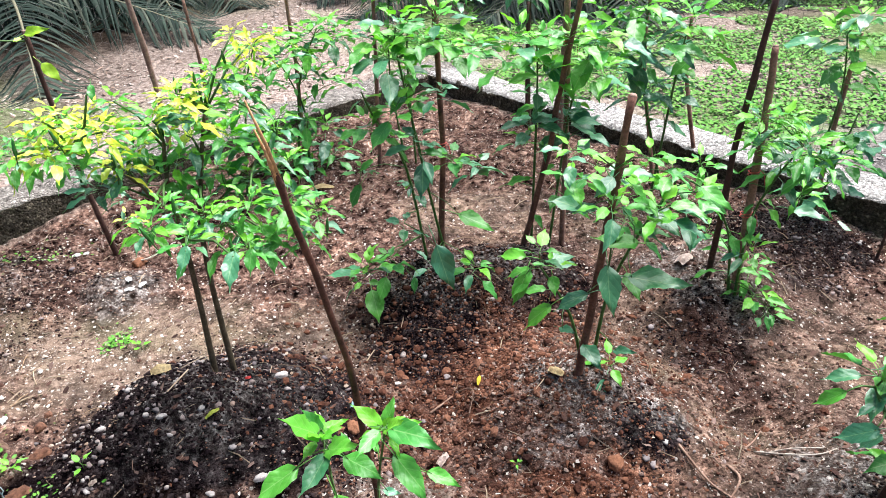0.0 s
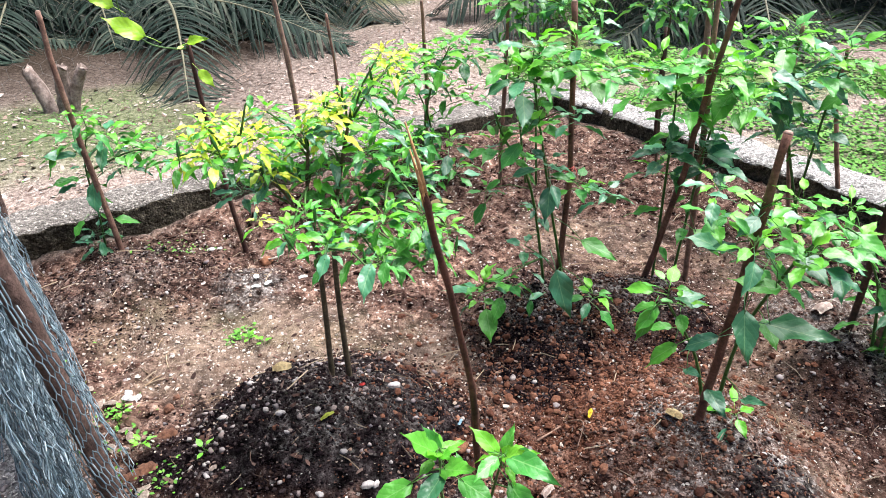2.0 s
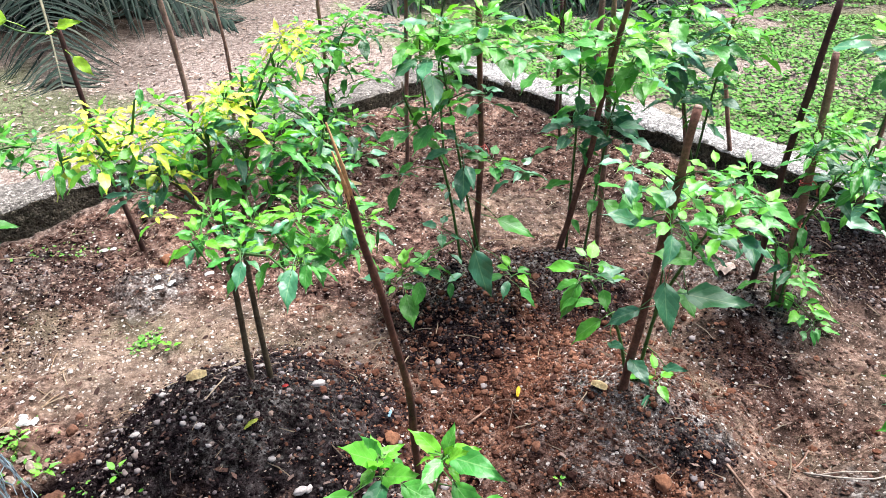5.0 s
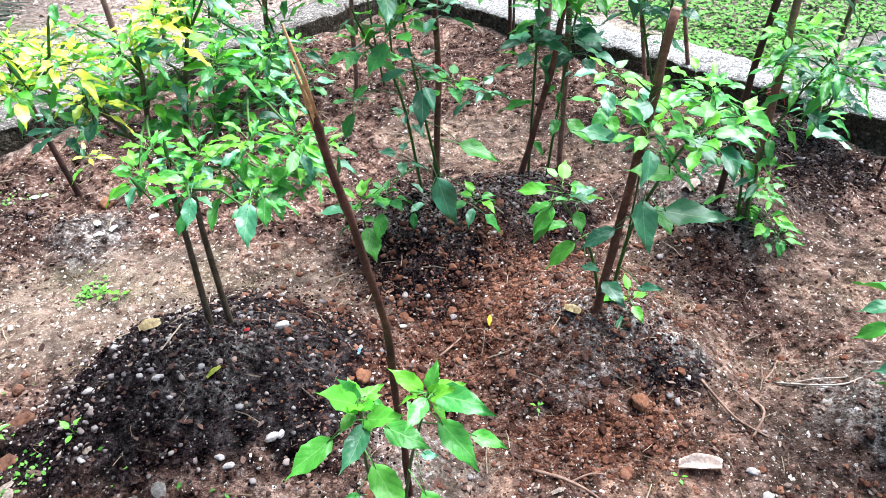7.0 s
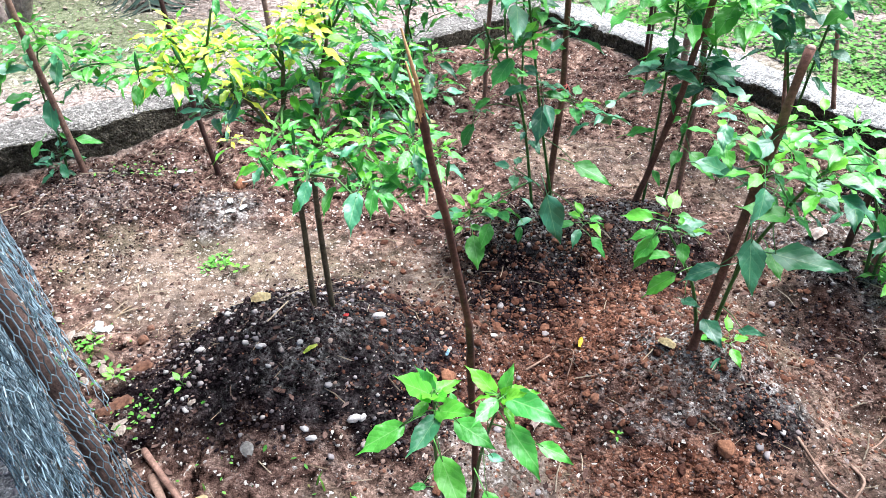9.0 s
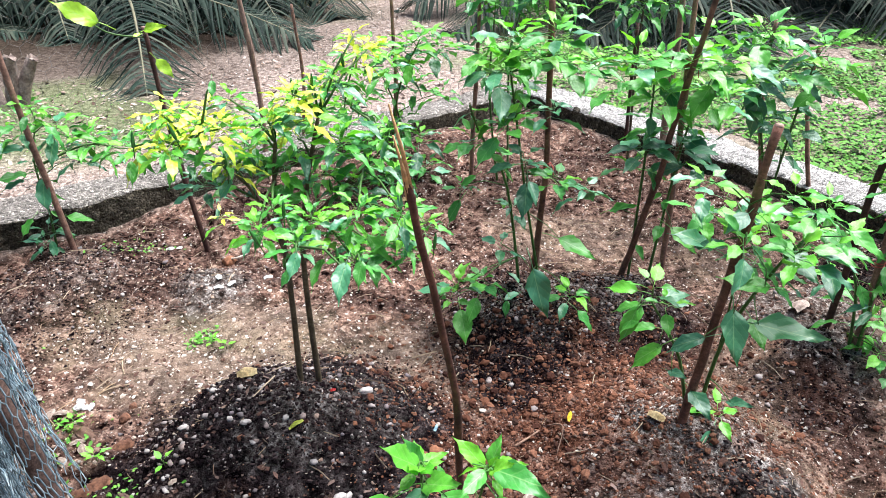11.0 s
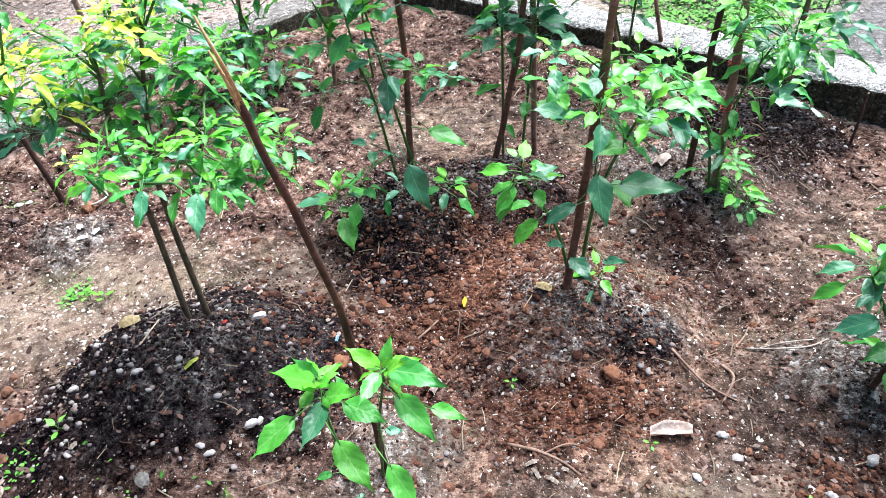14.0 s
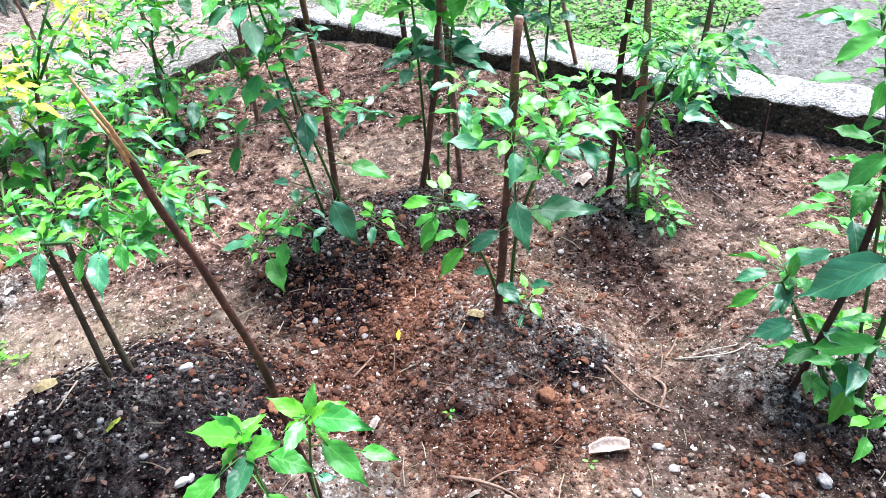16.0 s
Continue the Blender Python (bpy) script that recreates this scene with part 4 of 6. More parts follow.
chilli(
    [[(-1.935, 2.253, 0.010), (-1.920, 2.265, 0.204), (-1.917, 2.268, 0.417), (-1.881, 2.298, 0.563)], [(-1.915, 2.269, 0.391), (-1.771, 2.388, 0.441), (-1.681, 2.462, 0.398)]],
    [(-1.917, 2.262, 0.559, 0.106, 7, "g"), (-1.850, 2.359, 0.533, 0.107, 7, "g"), (-1.786, 2.415, 0.457, 0.088, 6, "g"),
     (-1.652, 2.402, 0.448, 0.079, 6, "g"), (-1.832, 2.224, 0.638, 0.077, 5, "g"), (-1.925, 2.232, 0.136, 0.069, 4, "o"),
     (-1.929, 2.205, 0.092, 0.069, 5, "o"), (-1.847, 2.398, 0.377, 0.076, 4, "o"), (-1.644, 2.537, 0.347, 0.076, 5, "g")],
    [(-1.893, 2.210, 0.491, -0.605, -0.787, 0.124, 0.135, "o"), (-1.906, 2.199, 0.393, -0.582, -0.813, 0.033, 0.117, "g"),
     (-1.918, 2.189, 0.370, -0.502, -0.851, -0.151, 0.089, "o"), (-1.871, 2.228, 0.360, 0.205, -0.141, -0.969, 0.125, "o"),
     (-1.930, 2.180, 0.214, -0.295, -0.692, -0.658, 0.087, "g"), (-1.841, 2.253, 0.193, 0.887, 0.339, -0.314, 0.099, "g"),
     (-1.793, 2.292, 0.447, 0.781, 0.179, -0.598, 0.084, "g")],
    "thin chilli plant beside a stick near the kerb", 0.006, M_STEM, seed=7)
chilli(
    [[(-1.354, 2.389, -0.000), (-1.387, 2.371, 0.358), (-1.409, 2.360, 0.860)], [(-1.409, 2.360, 0.860), (-1.517, 2.302, 0.888), (-1.581, 2.268, 0.977), (-1.587, 2.264, 1.119), (-1.570, 2.274, 1.216)]],
    [(-1.273, 2.384, 0.155, 0.051, 4, "y"), (-1.306, 2.453, 0.201, 0.046, 3, "o")],
    [(-1.568, 2.206, 1.038, -0.546, -0.593, 0.591, 0.113, "l"), (-1.500, 2.243, 0.933, -0.653, -0.578, 0.490, 0.149, "l"),
     (-1.550, 2.216, 1.117, 0.105, -0.341, 0.934, 0.086, "l"), (-1.383, 2.305, 0.894, 0.942, 0.111, 0.318, 0.087, "l"),
     (-1.364, 2.316, 0.795, 0.674, -0.045, -0.738, 0.084, "l"), (-1.568, 2.206, 1.108, 0.749, 0.020, 0.662, 0.089, "l"),
     (-1.394, 2.300, 0.884, -0.207, -0.976, -0.074, 0.039, "l")],
    "climbing shoot with large lime-green leaves on a dark stake", 0.004, M_STEM, seed=8, along=0)
chilli(
    [[(-0.740, 3.150, 0.000), (-0.682, 3.164, 0.434), (-0.573, 3.189, 0.686)], [(-0.695, 3.161, 0.029), (-0.674, 3.166, 0.294), (-0.746, 3.149, 0.521)]],
    [(-0.600, 3.110, 0.681, 0.113, 8, "g"), (-0.530, 3.237, 0.674, 0.109, 8, "g"), (-0.697, 3.188, 0.548, 0.110, 7, "g"),
     (-0.613, 3.261, 0.457, 0.112, 7, "g"), (-0.458, 3.174, 0.661, 0.093, 6, "g"), (-0.665, 3.123, 0.309, 0.095, 6, "g"),
     (-0.597, 3.227, 0.211, 0.106, 7, "g"), (-0.752, 3.176, 0.146, 0.114, 7, "g"), (-0.649, 3.135, 0.023, 0.113, 7, "g"),
     (-0.571, 3.224, 0.060, 0.100, 6, "g"), (-0.803, 3.116, 0.287, 0.096, 6, "g"), (-0.480, 3.263, 0.425, 0.082, 4, "g"),
     (-0.712, 3.086, 0.665, 0.099, 6, "m")],
    [],
    "leafy chilli plant at the back of the bed", 0.007, M_STEM, seed=9)
chilli(
    [[(-0.950, 2.900, 0.000), (-0.870, 2.924, 0.482), (-0.799, 2.946, 0.691)]],
    [(-0.844, 3.020, 0.645, 0.091, 7, "m"), (-0.860, 2.835, 0.626, 0.086, 6, "m"), (-0.749, 3.005, 0.706, 0.083, 6, "m"),
     (-0.879, 2.857, 0.528, 0.088, 7, "g"), (-0.817, 3.032, 0.509, 0.092, 6, "g"), (-0.682, 2.890, 0.637, 0.086, 6, "g"),
     (-1.172, 2.904, 0.420, 0.092, 6, "y"), (-1.005, 2.917, 0.500, 0.091, 6, "m"), (-1.094, 2.924, 0.379, 0.092, 6, "m")],
    [],
    "yellowing chilli plant behind the bushy one", 0.006, M_STEM, seed=10)
chilli(
    [[(-0.200, 3.200, 0.000), (-0.252, 3.198, 0.450), (-0.237, 3.199, 0.794)], [(-0.150, 3.202, 0.231), (-0.165, 3.201, 0.591), (-0.101, 3.204, 0.873)]],
    [(-0.332, 3.170, 0.906, 0.091, 7, "g"), (-0.227, 3.195, 0.930, 0.099, 8, "g"), (-0.120, 3.188, 0.935, 0.098, 8, "g"),
     (-0.027, 3.197, 0.937, 0.098, 8, "g"), (0.047, 3.194, 0.905, 0.084, 6, "g"), (-0.194, 3.229, 0.840, 0.093, 6, "g"),
     (0.072, 3.168, 0.815, 0.084, 5, "g"), (-0.290, 3.221, 0.812, 0.079, 5, "g"), (-0.052, 3.118, 0.879, 0.083, 6, "g")],
    [],
    "tall thin chilli plant with a flat crown near the back corner", 0.007, M_STEM, seed=11)
chilli(
    [[(0.450, 3.400, 0.000), (0.430, 3.403, 0.580), (0.433, 3.403, 0.811)]],
    [(0.309, 3.426, 0.864, 0.099, 7, "g"), (0.417, 3.461, 0.923, 0.107, 8, "g"), (0.545, 3.469, 0.866, 0.109, 7, "g"),
     (0.425, 3.366, 0.830, 0.098, 6, "g"), (0.360, 3.462, 0.796, 0.092, 5, "g"), (0.481, 3.432, 0.930, 0.092, 6, "g"),
     (0.591, 3.408, 0.817, 0.084, 5, "g")],
    [],
    "tall single-stemmed chilli plant by the kerb", 0.009, M_WOODY, seed=12)
chilli(
    [[(0.980, 2.750, 0.000), (0.829, 2.804, 0.546), (0.829, 2.803, 0.818)], [(0.925, 2.769, 0.281), (0.958, 2.758, 0.532), (0.975, 2.752, 0.716)]],
    [(0.721, 2.781, 0.739, 0.108, 8, "g"), (0.848, 2.828, 0.633, 0.092, 6, "o"), (0.692, 2.821, 0.652, 0.091, 6, "g"),
     (0.887, 2.725, 0.725, 0.102, 7, "g"), (0.867, 2.788, 0.490, 0.086, 5, "o"), (0.954, 2.758, 0.484, 0.086, 5, "o"),
     (0.771, 2.820, 0.567, 0.092, 6, "g"), (0.993, 2.738, 0.784, 0.090, 6, "g"), (0.922, 2.725, 0.387, 0.066, 4, "g"),
     (0.777, 2.775, 0.826, 0.108, 8, "g"), (1.060, 2.758, 0.690, 0.085, 5, "g"), (0.635, 2.839, 0.817, 0.096, 7, "g")],
    [(0.934, 2.703, 0.663, 0.581, -0.514, -0.631, 0.104, "o"), (0.809, 2.747, 0.587, -0.138, -0.148, -0.979, 0.162, "o"),
     (0.950, 2.697, 0.836, 0.621, -0.673, 0.403, 0.070, "g")],
    "chilli plant with dark leaves near the far kerb", 0.007, M_STEM, seed=13, kind='b')
chilli(
    [[(1.400, 2.400, 0.092), (1.421, 2.388, 0.300), (1.435, 2.380, 0.591), (1.409, 2.395, 0.787)], [(1.450, 2.371, 0.283), (1.497, 2.343, 0.517)]],
    [(1.410, 2.431, 0.779, 0.100, 7, "g"), (1.473, 2.417, 0.809, 0.094, 7, "g"), (1.431, 2.386, 0.301, 0.091, 6, "o"),
     (1.554, 2.313, 0.407, 0.090, 5, "o"), (1.430, 2.360, 0.718, 0.080, 6, "g"), (1.503, 2.443, 0.034, 0.076, 5, "o"),
     (1.483, 2.308, 0.356, 0.083, 6, "g"), (1.444, 2.301, 0.257, 0.077, 5, "o"), (1.318, 2.398, 0.346, 0.076, 5, "g"),
     (1.431, 2.332, 0.893, 0.084, 6, "g")],
    [(1.412, 2.323, 0.568, -0.650, 0.089, 0.754, 0.120, "o"), (1.415, 2.322, 0.630, 0.656, -0.749, -0.099, 0.095, "g"),
     (1.493, 2.276, 0.478, 0.391, -0.667, 0.634, 0.079, "o"), (1.472, 2.288, 0.431, 0.600, -0.669, -0.439, 0.109, "o")],
    "chilli plant with broad leaves beside the kerb", 0.0062, M_STEM, seed=14, kind='b')
chilli(
    [[(1.030, 0.887, 0.061), (1.015, 0.907, 0.257), (1.011, 0.912, 0.428), (1.004, 0.921, 0.549)], [(1.011, 0.911, 0.087), (0.952, 0.989, 0.244), (0.892, 1.068, 0.391)], [(1.015, 0.906, 0.274), (0.971, 0.965, 0.592), (0.933, 1.014, 0.859), (0.909, 1.045, 0.967)]],
    [(0.939, 1.126, 0.383, 0.067, 6, "g"), (0.994, 0.989, 0.285, 0.063, 6, "g"), (1.037, 0.956, 0.286, 0.064, 6, "g"),
     (1.069, 0.955, 0.056, 0.058, 6, "g"), (1.007, 0.845, 0.176, 0.053, 5, "g"), (0.972, 1.003, 0.207, 0.050, 4, "g"),
     (1.010, 1.033, 0.509, 0.070, 6, "g"), (0.980, 1.063, 0.593, 0.058, 5, "g"), (0.964, 0.995, 0.698, 0.064, 5, "g"),
     (0.866, 1.004, 0.994, 0.062, 6, "g"), (0.907, 1.022, 0.890, 0.051, 4, "g")],
    [(0.825, 1.057, 0.392, -0.641, 0.214, -0.737, 0.079, "g"), (0.873, 0.993, 0.346, -0.660, 0.348, -0.666, 0.096, "o"),
     (0.838, 0.809, 0.657, -0.590, 0.363, -0.721, 0.161, "o"), (0.880, 0.919, 0.783, -0.603, 0.212, -0.769, 0.085, "g"),
     (0.913, 0.958, 0.694, -0.803, 0.591, -0.074, 0.107, "g"), (0.894, 0.966, 0.783, -0.839, 0.486, 0.243, 0.081, "g"),
     (0.811, 0.926, 0.992, -0.704, 0.348, -0.620, 0.086, "g"), (0.877, 0.988, 0.949, -0.766, 0.491, 0.416, 0.097, "g"),
     (1.001, 0.892, 0.341, -0.685, 0.562, -0.464, 0.147, "g"), (0.935, 0.912, 0.291, -0.903, 0.403, -0.146, 0.063, "g"),
     (0.958, 0.882, 0.230, -0.258, -0.179, -0.949, 0.096, "g"), (1.007, 0.818, 0.199, -0.741, 0.070, -0.668, 0.055, "g"),
     (0.899, 1.058, 0.413, 0.168, 0.302, 0.938, 0.063, "g")],
    "chilli plant with long drooping leaves at the bed's edge", 0.009, M_STEM, seed=15, kind='b')

# ---- palm fronds ----
def frond(root, bend, tip, length, many=46, label="grey-green dead palm frond lying on the ground", droop=0.5, lie=0.03):
    """A cut palm frond: a rib with a row of narrow leaflets on each side."""
    ob = empty_at("palm_frond", *root, label, "palm frond", "palm fronds heaped beyond the bed")
    o = Vector(root)
    line = smooth_line([root, bend, tip], 12)
    bm = bmesh.new()
    n = len(line)
    tube(bm, [p - o for p in line], [0.022 * (1 - 0.85 * k / n) for k in range(n)], 6)
    part("rib", bm, M_PALM_RIB, ob)
    for side in (-1, 1):
        bm = bmesh.new()
        count = round(many * 1.3)
        for k in range(count):
            t = 0.06 + 0.93 * k / count
            f = t * (n - 1)
            i = min(int(f), n - 2)
            p = line[i].lerp(line[i + 1], f - i)
            d = (line[i + 1] - line[i]).normalized()
            across = d.cross(Vector((0, 0, 1))).normalized() * side
            ln = length * (0.35 + 0.65 * math.sin(math.pi * min(1, t * 0.9 + 0.08))) * random.uniform(0.8, 1.1)
            way = (across * 0.75 + d * random.uniform(0.45, 0.75) + Vector((0, 0, random.uniform(-0.05, 0.3)))).normalized()
            w = random.uniform(0.008, 0.015)
            flat = way.cross(Vector((0, 0, 1))).normalized()
            rows = []
            for s in range(5):
                q = s / 4
                c = p + way * ln * q + Vector((0, 0, -droop * ln * q * q * random.uniform(0.85, 1.15)))
                c.z = max(c.z, lie + 0.01 * random.random())
                ww = w * (1.0, 1.2, 1.0, 0.7, 0.1)[s]
                rows.append((bm.verts.new(c - flat * ww - o), bm.verts.new(c + Vector((0, 0, 0.005)) - o), bm.verts.new(c + flat * ww - o)))
            for a, b in zip(rows, rows[1:]):
                bm.faces.new((a[0], a[1], b[1], b[0]))
                bm.faces.new((a[1], a[2], b[2], b[1]))
        tagged(part("frond_blade", bm, M_PALM, ob), kind="stuff")
    return ob


M_PALM_RIB = rough_stuff("palm_rib", (0.1, 0.1, 0.06), (0.22, 0.2, 0.12), 10, 0.6, 0.2)
random.seed(31)
frond((-4.1, 6.6, 0.5), (-3.3, 5.5, 0.42), (-2.62, 4.3, 0.04), 0.55)
frond((-4.6, 9.2, 1.3), (-2.9, 8.2, 1.15), (-1.95, 6.9, 0.06), 0.75, 70)
frond((1.1, 8.4, 1.0), (0.0, 8.0, 1.0), (-1.25, 7.2, 0.15), 0.8, 70)
frond((0.9, 7.4, 0.8), (0.1, 7.0, 0.72), (-0.75, 6.3, 0.05), 0.6, 60)
frond((2.2, 8.0, 0.6), (1.4, 7.0, 0.55), (0.35, 6.0, 0.05), 0.7, 60)
# two heaps of cut fronds, thrown down every way
for hx, hy, wx, wy, heap in ((-4.7, 7.2, 1.7, 1.2, 24), (-6.8, 6.4, 1.2, 1.2, 15), (-3.4, 7.6, 0.9, 0.8, 8), (2.1, 7.5, 1.5, 0.9, 19)):
    for k in range(heap):
        cx, cy = hx + random.uniform(-wx, wx), hy + random.uniform(-wy, wy)
        a, lift, half = random.uniform(-2.6, 0.3), random.uniform(0.12, 0.75), random.uniform(0.8, 1.3)
        dx, dy = math.cos(a) * half, math.sin(a) * half
        frond((cx - dx, cy - dy, lift * 0.8 + 0.1), (cx, cy, lift), (cx + dx, cy + dy, 0.06), random.uniform(0.5, 0.75), 44)


def palm(x, y, r, top, label):
    """The foot of a palm: a rough trunk with stubs of old leaf bases."""
    ob = empty_at("palm_tree", x, y, 0, label, "palm")
    bm = bmesh.new()
    tube(bm, [(0, 0, z) for z in np.linspace(-0.1, top, 16)], [r * (1.15 - 0.02 * k) for k in range(16)], 18, 0.06)
    part("trunk", bm, M_TRUNK, ob)
    for k in range(70):
        a, z = k * 2.4, 0.05 + top * 0.9 * k / 70
        d = Vector((math.cos(a), math.sin(a), 0))
        bm = bmesh.new()
        tube(bm, [d * r * 0.9 + Vector((0, 0, z)), d * r * 1.15 + Vector((0, 0, z + 0.08)), d * r * 1.3 + Vector((0, 0, z + 0.22))], [0.07, 0.06, 0.035], 5, 0.1)
        part("leaf_base", bm, M_TRUNK, ob)


palm(-6.3, 9.3, 0.42, 3.0, "dark palm trunk with stubs of old leaves")
palm(2.6, 10.6, 0.5, 3.0, "broad dark palm trunk behind heaped fronds")


def stump(x, y, label):
    """A cut bush: a few thick sawn stems from one foot."""
    ob = empty_at("tree_stump", x, y, 0, label, "stump")
    for dx, dy, h, r in ((-0.17, 0.03, 0.31, 0.042), (0.09, 0.0, 0.34, 0.04), (0.2, 0.05, 0.33, 0.035)):
        bm = bmesh.new()
        line = smooth_line([Vector((dx * 0.3, 0, -0.06)), Vector((dx * 0.7, dy * 0.5, h * 0.5)), Vector((dx * 1.15, dy, h))], 8)
        tube(bm, line, [r * (1.25 - 0.3 * k / len(line)) for k in range(len(line))], 12, 0.12)
        for w in bm.verts:
            if w.co.z > h - 0.02:
                w.co.z += random.uniform(-0.03, 0.02)
        part("sawn_stem", bm, M_STUMP, ob)


M_STUMP = rough_stuff("grey_bark", (0.11, 0.075, 0.06), (0.42, 0.34, 0.29), 22, 0.9, 0.8, 0.01, 60)
stump(-3.47, 4.08, "low stump of three sawn grey-brown stems")


# ---- fences ----
def wires(name, material, parent, place, cols, rows, cell, radius, skip=0.0, label=""):
    """Twisted wire of six-sided meshes; place(a, b) lays the flat sheet into the world."""
    bm = bmesh.new()
    w, h = cell, cell * 0.58
    seen = set()

    def seg(p, q, radius=radius):
        key = tuple(sorted((p, q)))
        if key in seen or random.random() < skip:
            return
        seen.add(key)
        a, b = place(*p), place(*q)
        d = (b - a)
        if d.length < 1e-5:
            return
        s = d.orthogonal().normalized() * radius
        t = d.normalized().cross(s)
        ra = [bm.verts.new(a + s * math.cos(k * 2.0944) + t * math.sin(k * 2.0944)) for k in range(3)]
        rb = [bm.verts.new(b + s * math.cos(k * 2.0944) + t * math.sin(k * 2.0944)) for k in range(3)]
        for k in range(3):
            bm.faces.new((ra[k], ra[(k + 1) % 3], rb[(k + 1) % 3], rb[k]))

    for j in range(rows):
        for i in range(cols):
            x, y = (i + 0.5 * (j % 2)) * w, j * h * 1.5
            a, b = (round(x, 4), round(y, 4)), (round(x + w / 2, 4), round(y + h * 0.5, 4))
            c = (round(x + w, 4), round(y, 4))
            e = (round(x + w / 2, 4), round(y + h * 1.5, 4))
            seg(a, b)
            seg(b, c)
            seg(b, e, radius * 1.45)
    ob = part(name, bm, material, parent, label)
    return tagged(ob, kind="stuff")


def kerb_fence():
    """Thin wire netting on the far kerbs."""
    x, y = bed(LEFT_IN - 0.1, BACK_IN + 0.12)
    ob = empty_at("netting_fence", x, y, KERB_H, "thin rusty chicken wire along the far kerbs", "fence")
    o = Vector((x, y, KERB_H))

    def back(a, b):
        px, py = bed(LEFT_IN - 0.1 + a, BACK_IN + 0.12 + 0.02 * noise.noise((a * 3, b * 3, 0)))
        return Vector((px, py, KERB_H + b)) - o

    def right(a, b):
        px, py = bed(RIGHT_IN + 0.12 + 0.02 * noise.noise((a * 3, b * 3, 5)), BACK_IN + 0.12 - a)
        return Vector((px, py, KERB_H + b)) - o

    wires("wire_mesh", M_THIN_WIRE, ob, back, 52, 18, 0.06, 0.0006)
    wires("wire_mesh", M_THIN_WIRE, ob, right, 40, 18, 0.06, 0.0006)


M_THIN_WIRE = rough_stuff("dull_wire", (0.1, 0.09, 0.08), (0.2, 0.19, 0.18), 60, 0.6, 0.1)
kerb_fence()


def side_fence():
    """The fence on the near kerb: two poles and crumpled netting hung between them."""
    bx, by = -0.925, 0.849
    ob = empty_at("wire_fence", bx, by, z_at(bx, by), "crumpled blue-grey chicken wire hung between two brown poles", "fence")
    o = Vector(ob.location)
    near = [Vector((bx, by, -0.05)), Vector((-0.919, 0.85, 0.32)), Vector((-0.927, 0.839, 0.582)), Vector((-0.939, 0.823, 0.861)), Vector((-0.959, 0.796, 1.054)), Vector((-0.982, 0.766, 1.2))]
    far = [Vector((-2.43, 2.31, 0.0)), Vector((-2.43, 2.312, 0.25)), Vector((-2.418, 2.326, 0.6)), Vector((-2.42, 2.325, 1.3))]
    for line, r in ((near, 0.0195), (far, 0.021)):
        bm = bmesh.new()
        pts = smooth_line(line, 6)
        tube(bm, [p - o for p in pts], [r * (1 + 0.1 * noise.noise(p * 9)) for p in pts], 10, 0.06)
        part("pole", bm, M_POLE, ob, "brown bark-covered fence pole")

    def sheet(lo, hi, crumple, seed, top, reach, start, span):
        def place(a, b):
            f, g = a / span, min(b / top, 1.0)
            v = start - f * (start - reach)
            u = lo[0] + (lo[1] - lo[0]) * f + ((hi[0] + (hi[1] - hi[0]) * f) - (lo[0] + (lo[1] - lo[0]) * f)) * g
            q = Vector((a * 2.2, b * 2.2, seed))
            nv = noise.noise_vector(q) * crumple + noise.noise_vector(q * 4.5) * crumple * 0.55 + noise.noise_vector(q * 13) * 0.006
            x, y = bed(u + nv.x, v + nv.y * 0.8)
            return Vector((x, y, max(0.02, 0.06 + b + nv.z * 0.7))) - o
        return place

    random.seed(77)
    for k, (lo, hi, crumple, top, start, reach, cols) in enumerate((
            ((-0.22, -0.12), (-0.17, -0.17), 0.03, 1.15, 3.3, 1.2, 44), ((-0.26, -0.15), (-0.19, -0.17), 0.045, 1.12, 3.3, 1.2, 44),
            ((-0.2, -0.1), (-0.16, -0.16), 0.035, 1.15, 3.2, 1.2, 44), ((-0.24, -0.13), (-0.17, -0.17), 0.055, 1.1, 3.3, 1.15, 44),
            ((-0.25, -0.16), (-0.18, -0.17), 0.03, 0.9, 2.4, 1.1, 36), ((-0.34, -0.3), (-0.2, -0.18), 0.05, 0.85, 2.3, 1.05, 26),
            ((-0.12, -0.02), (-0.15, -0.1), 0.035, 0.5, 2.9, 1.58, 28), ((-0.14, -0.05), (-0.16, -0.11), 0.03, 0.5, 2.6, 1.55, 24),
            ((-0.2, -0.1), (-0.2, -0.15), 0.03, 0.85, 2.0, 1.12, 22), ((-0.22, -0.14), (-0.21, -0.16), 0.035, 0.8, 1.9, 1.1, 20), ((-0.26, -0.18), (-0.22, -0.17), 0.03, 0.75, 1.9, 1.1, 20),
            ((-0.23, -0.14), (-0.18, -0.17), 0.025, 1.15, 3.3, 1.3, 40), ((-0.21, -0.12), (-0.17, -0.17), 0.04, 1.0, 2.9, 1.2, 38))):
        wires("wire_mesh", M_WIRE, ob, sheet(lo, hi, crumple, 3.0 + 7 * k, top, reach, start, cols * 0.045), round(cols * 1.2), round(top / 0.0327), 0.0375, 0.0012, 0.05)

    def wrapped(a, b):
        f = a / 0.4
        q = Vector((a * 5, b * 4, 60.0))
        nv = noise.noise_vector(q) * 0.018
        lean = -0.02 - 0.135 * b / 1.1
        x, y = bed(lean - 0.06 + 0.085 * f + nv.x, 1.19 - 0.03 * math.sin(3.14 * f) + nv.y)
        return Vector((x, y, 0.05 + b + nv.z)) - o

    wires("wire_mesh", M_WIRE, ob, wrapped, 9, 30, 0.045, 0.0012, 0.05)
    return ob


side_fence()


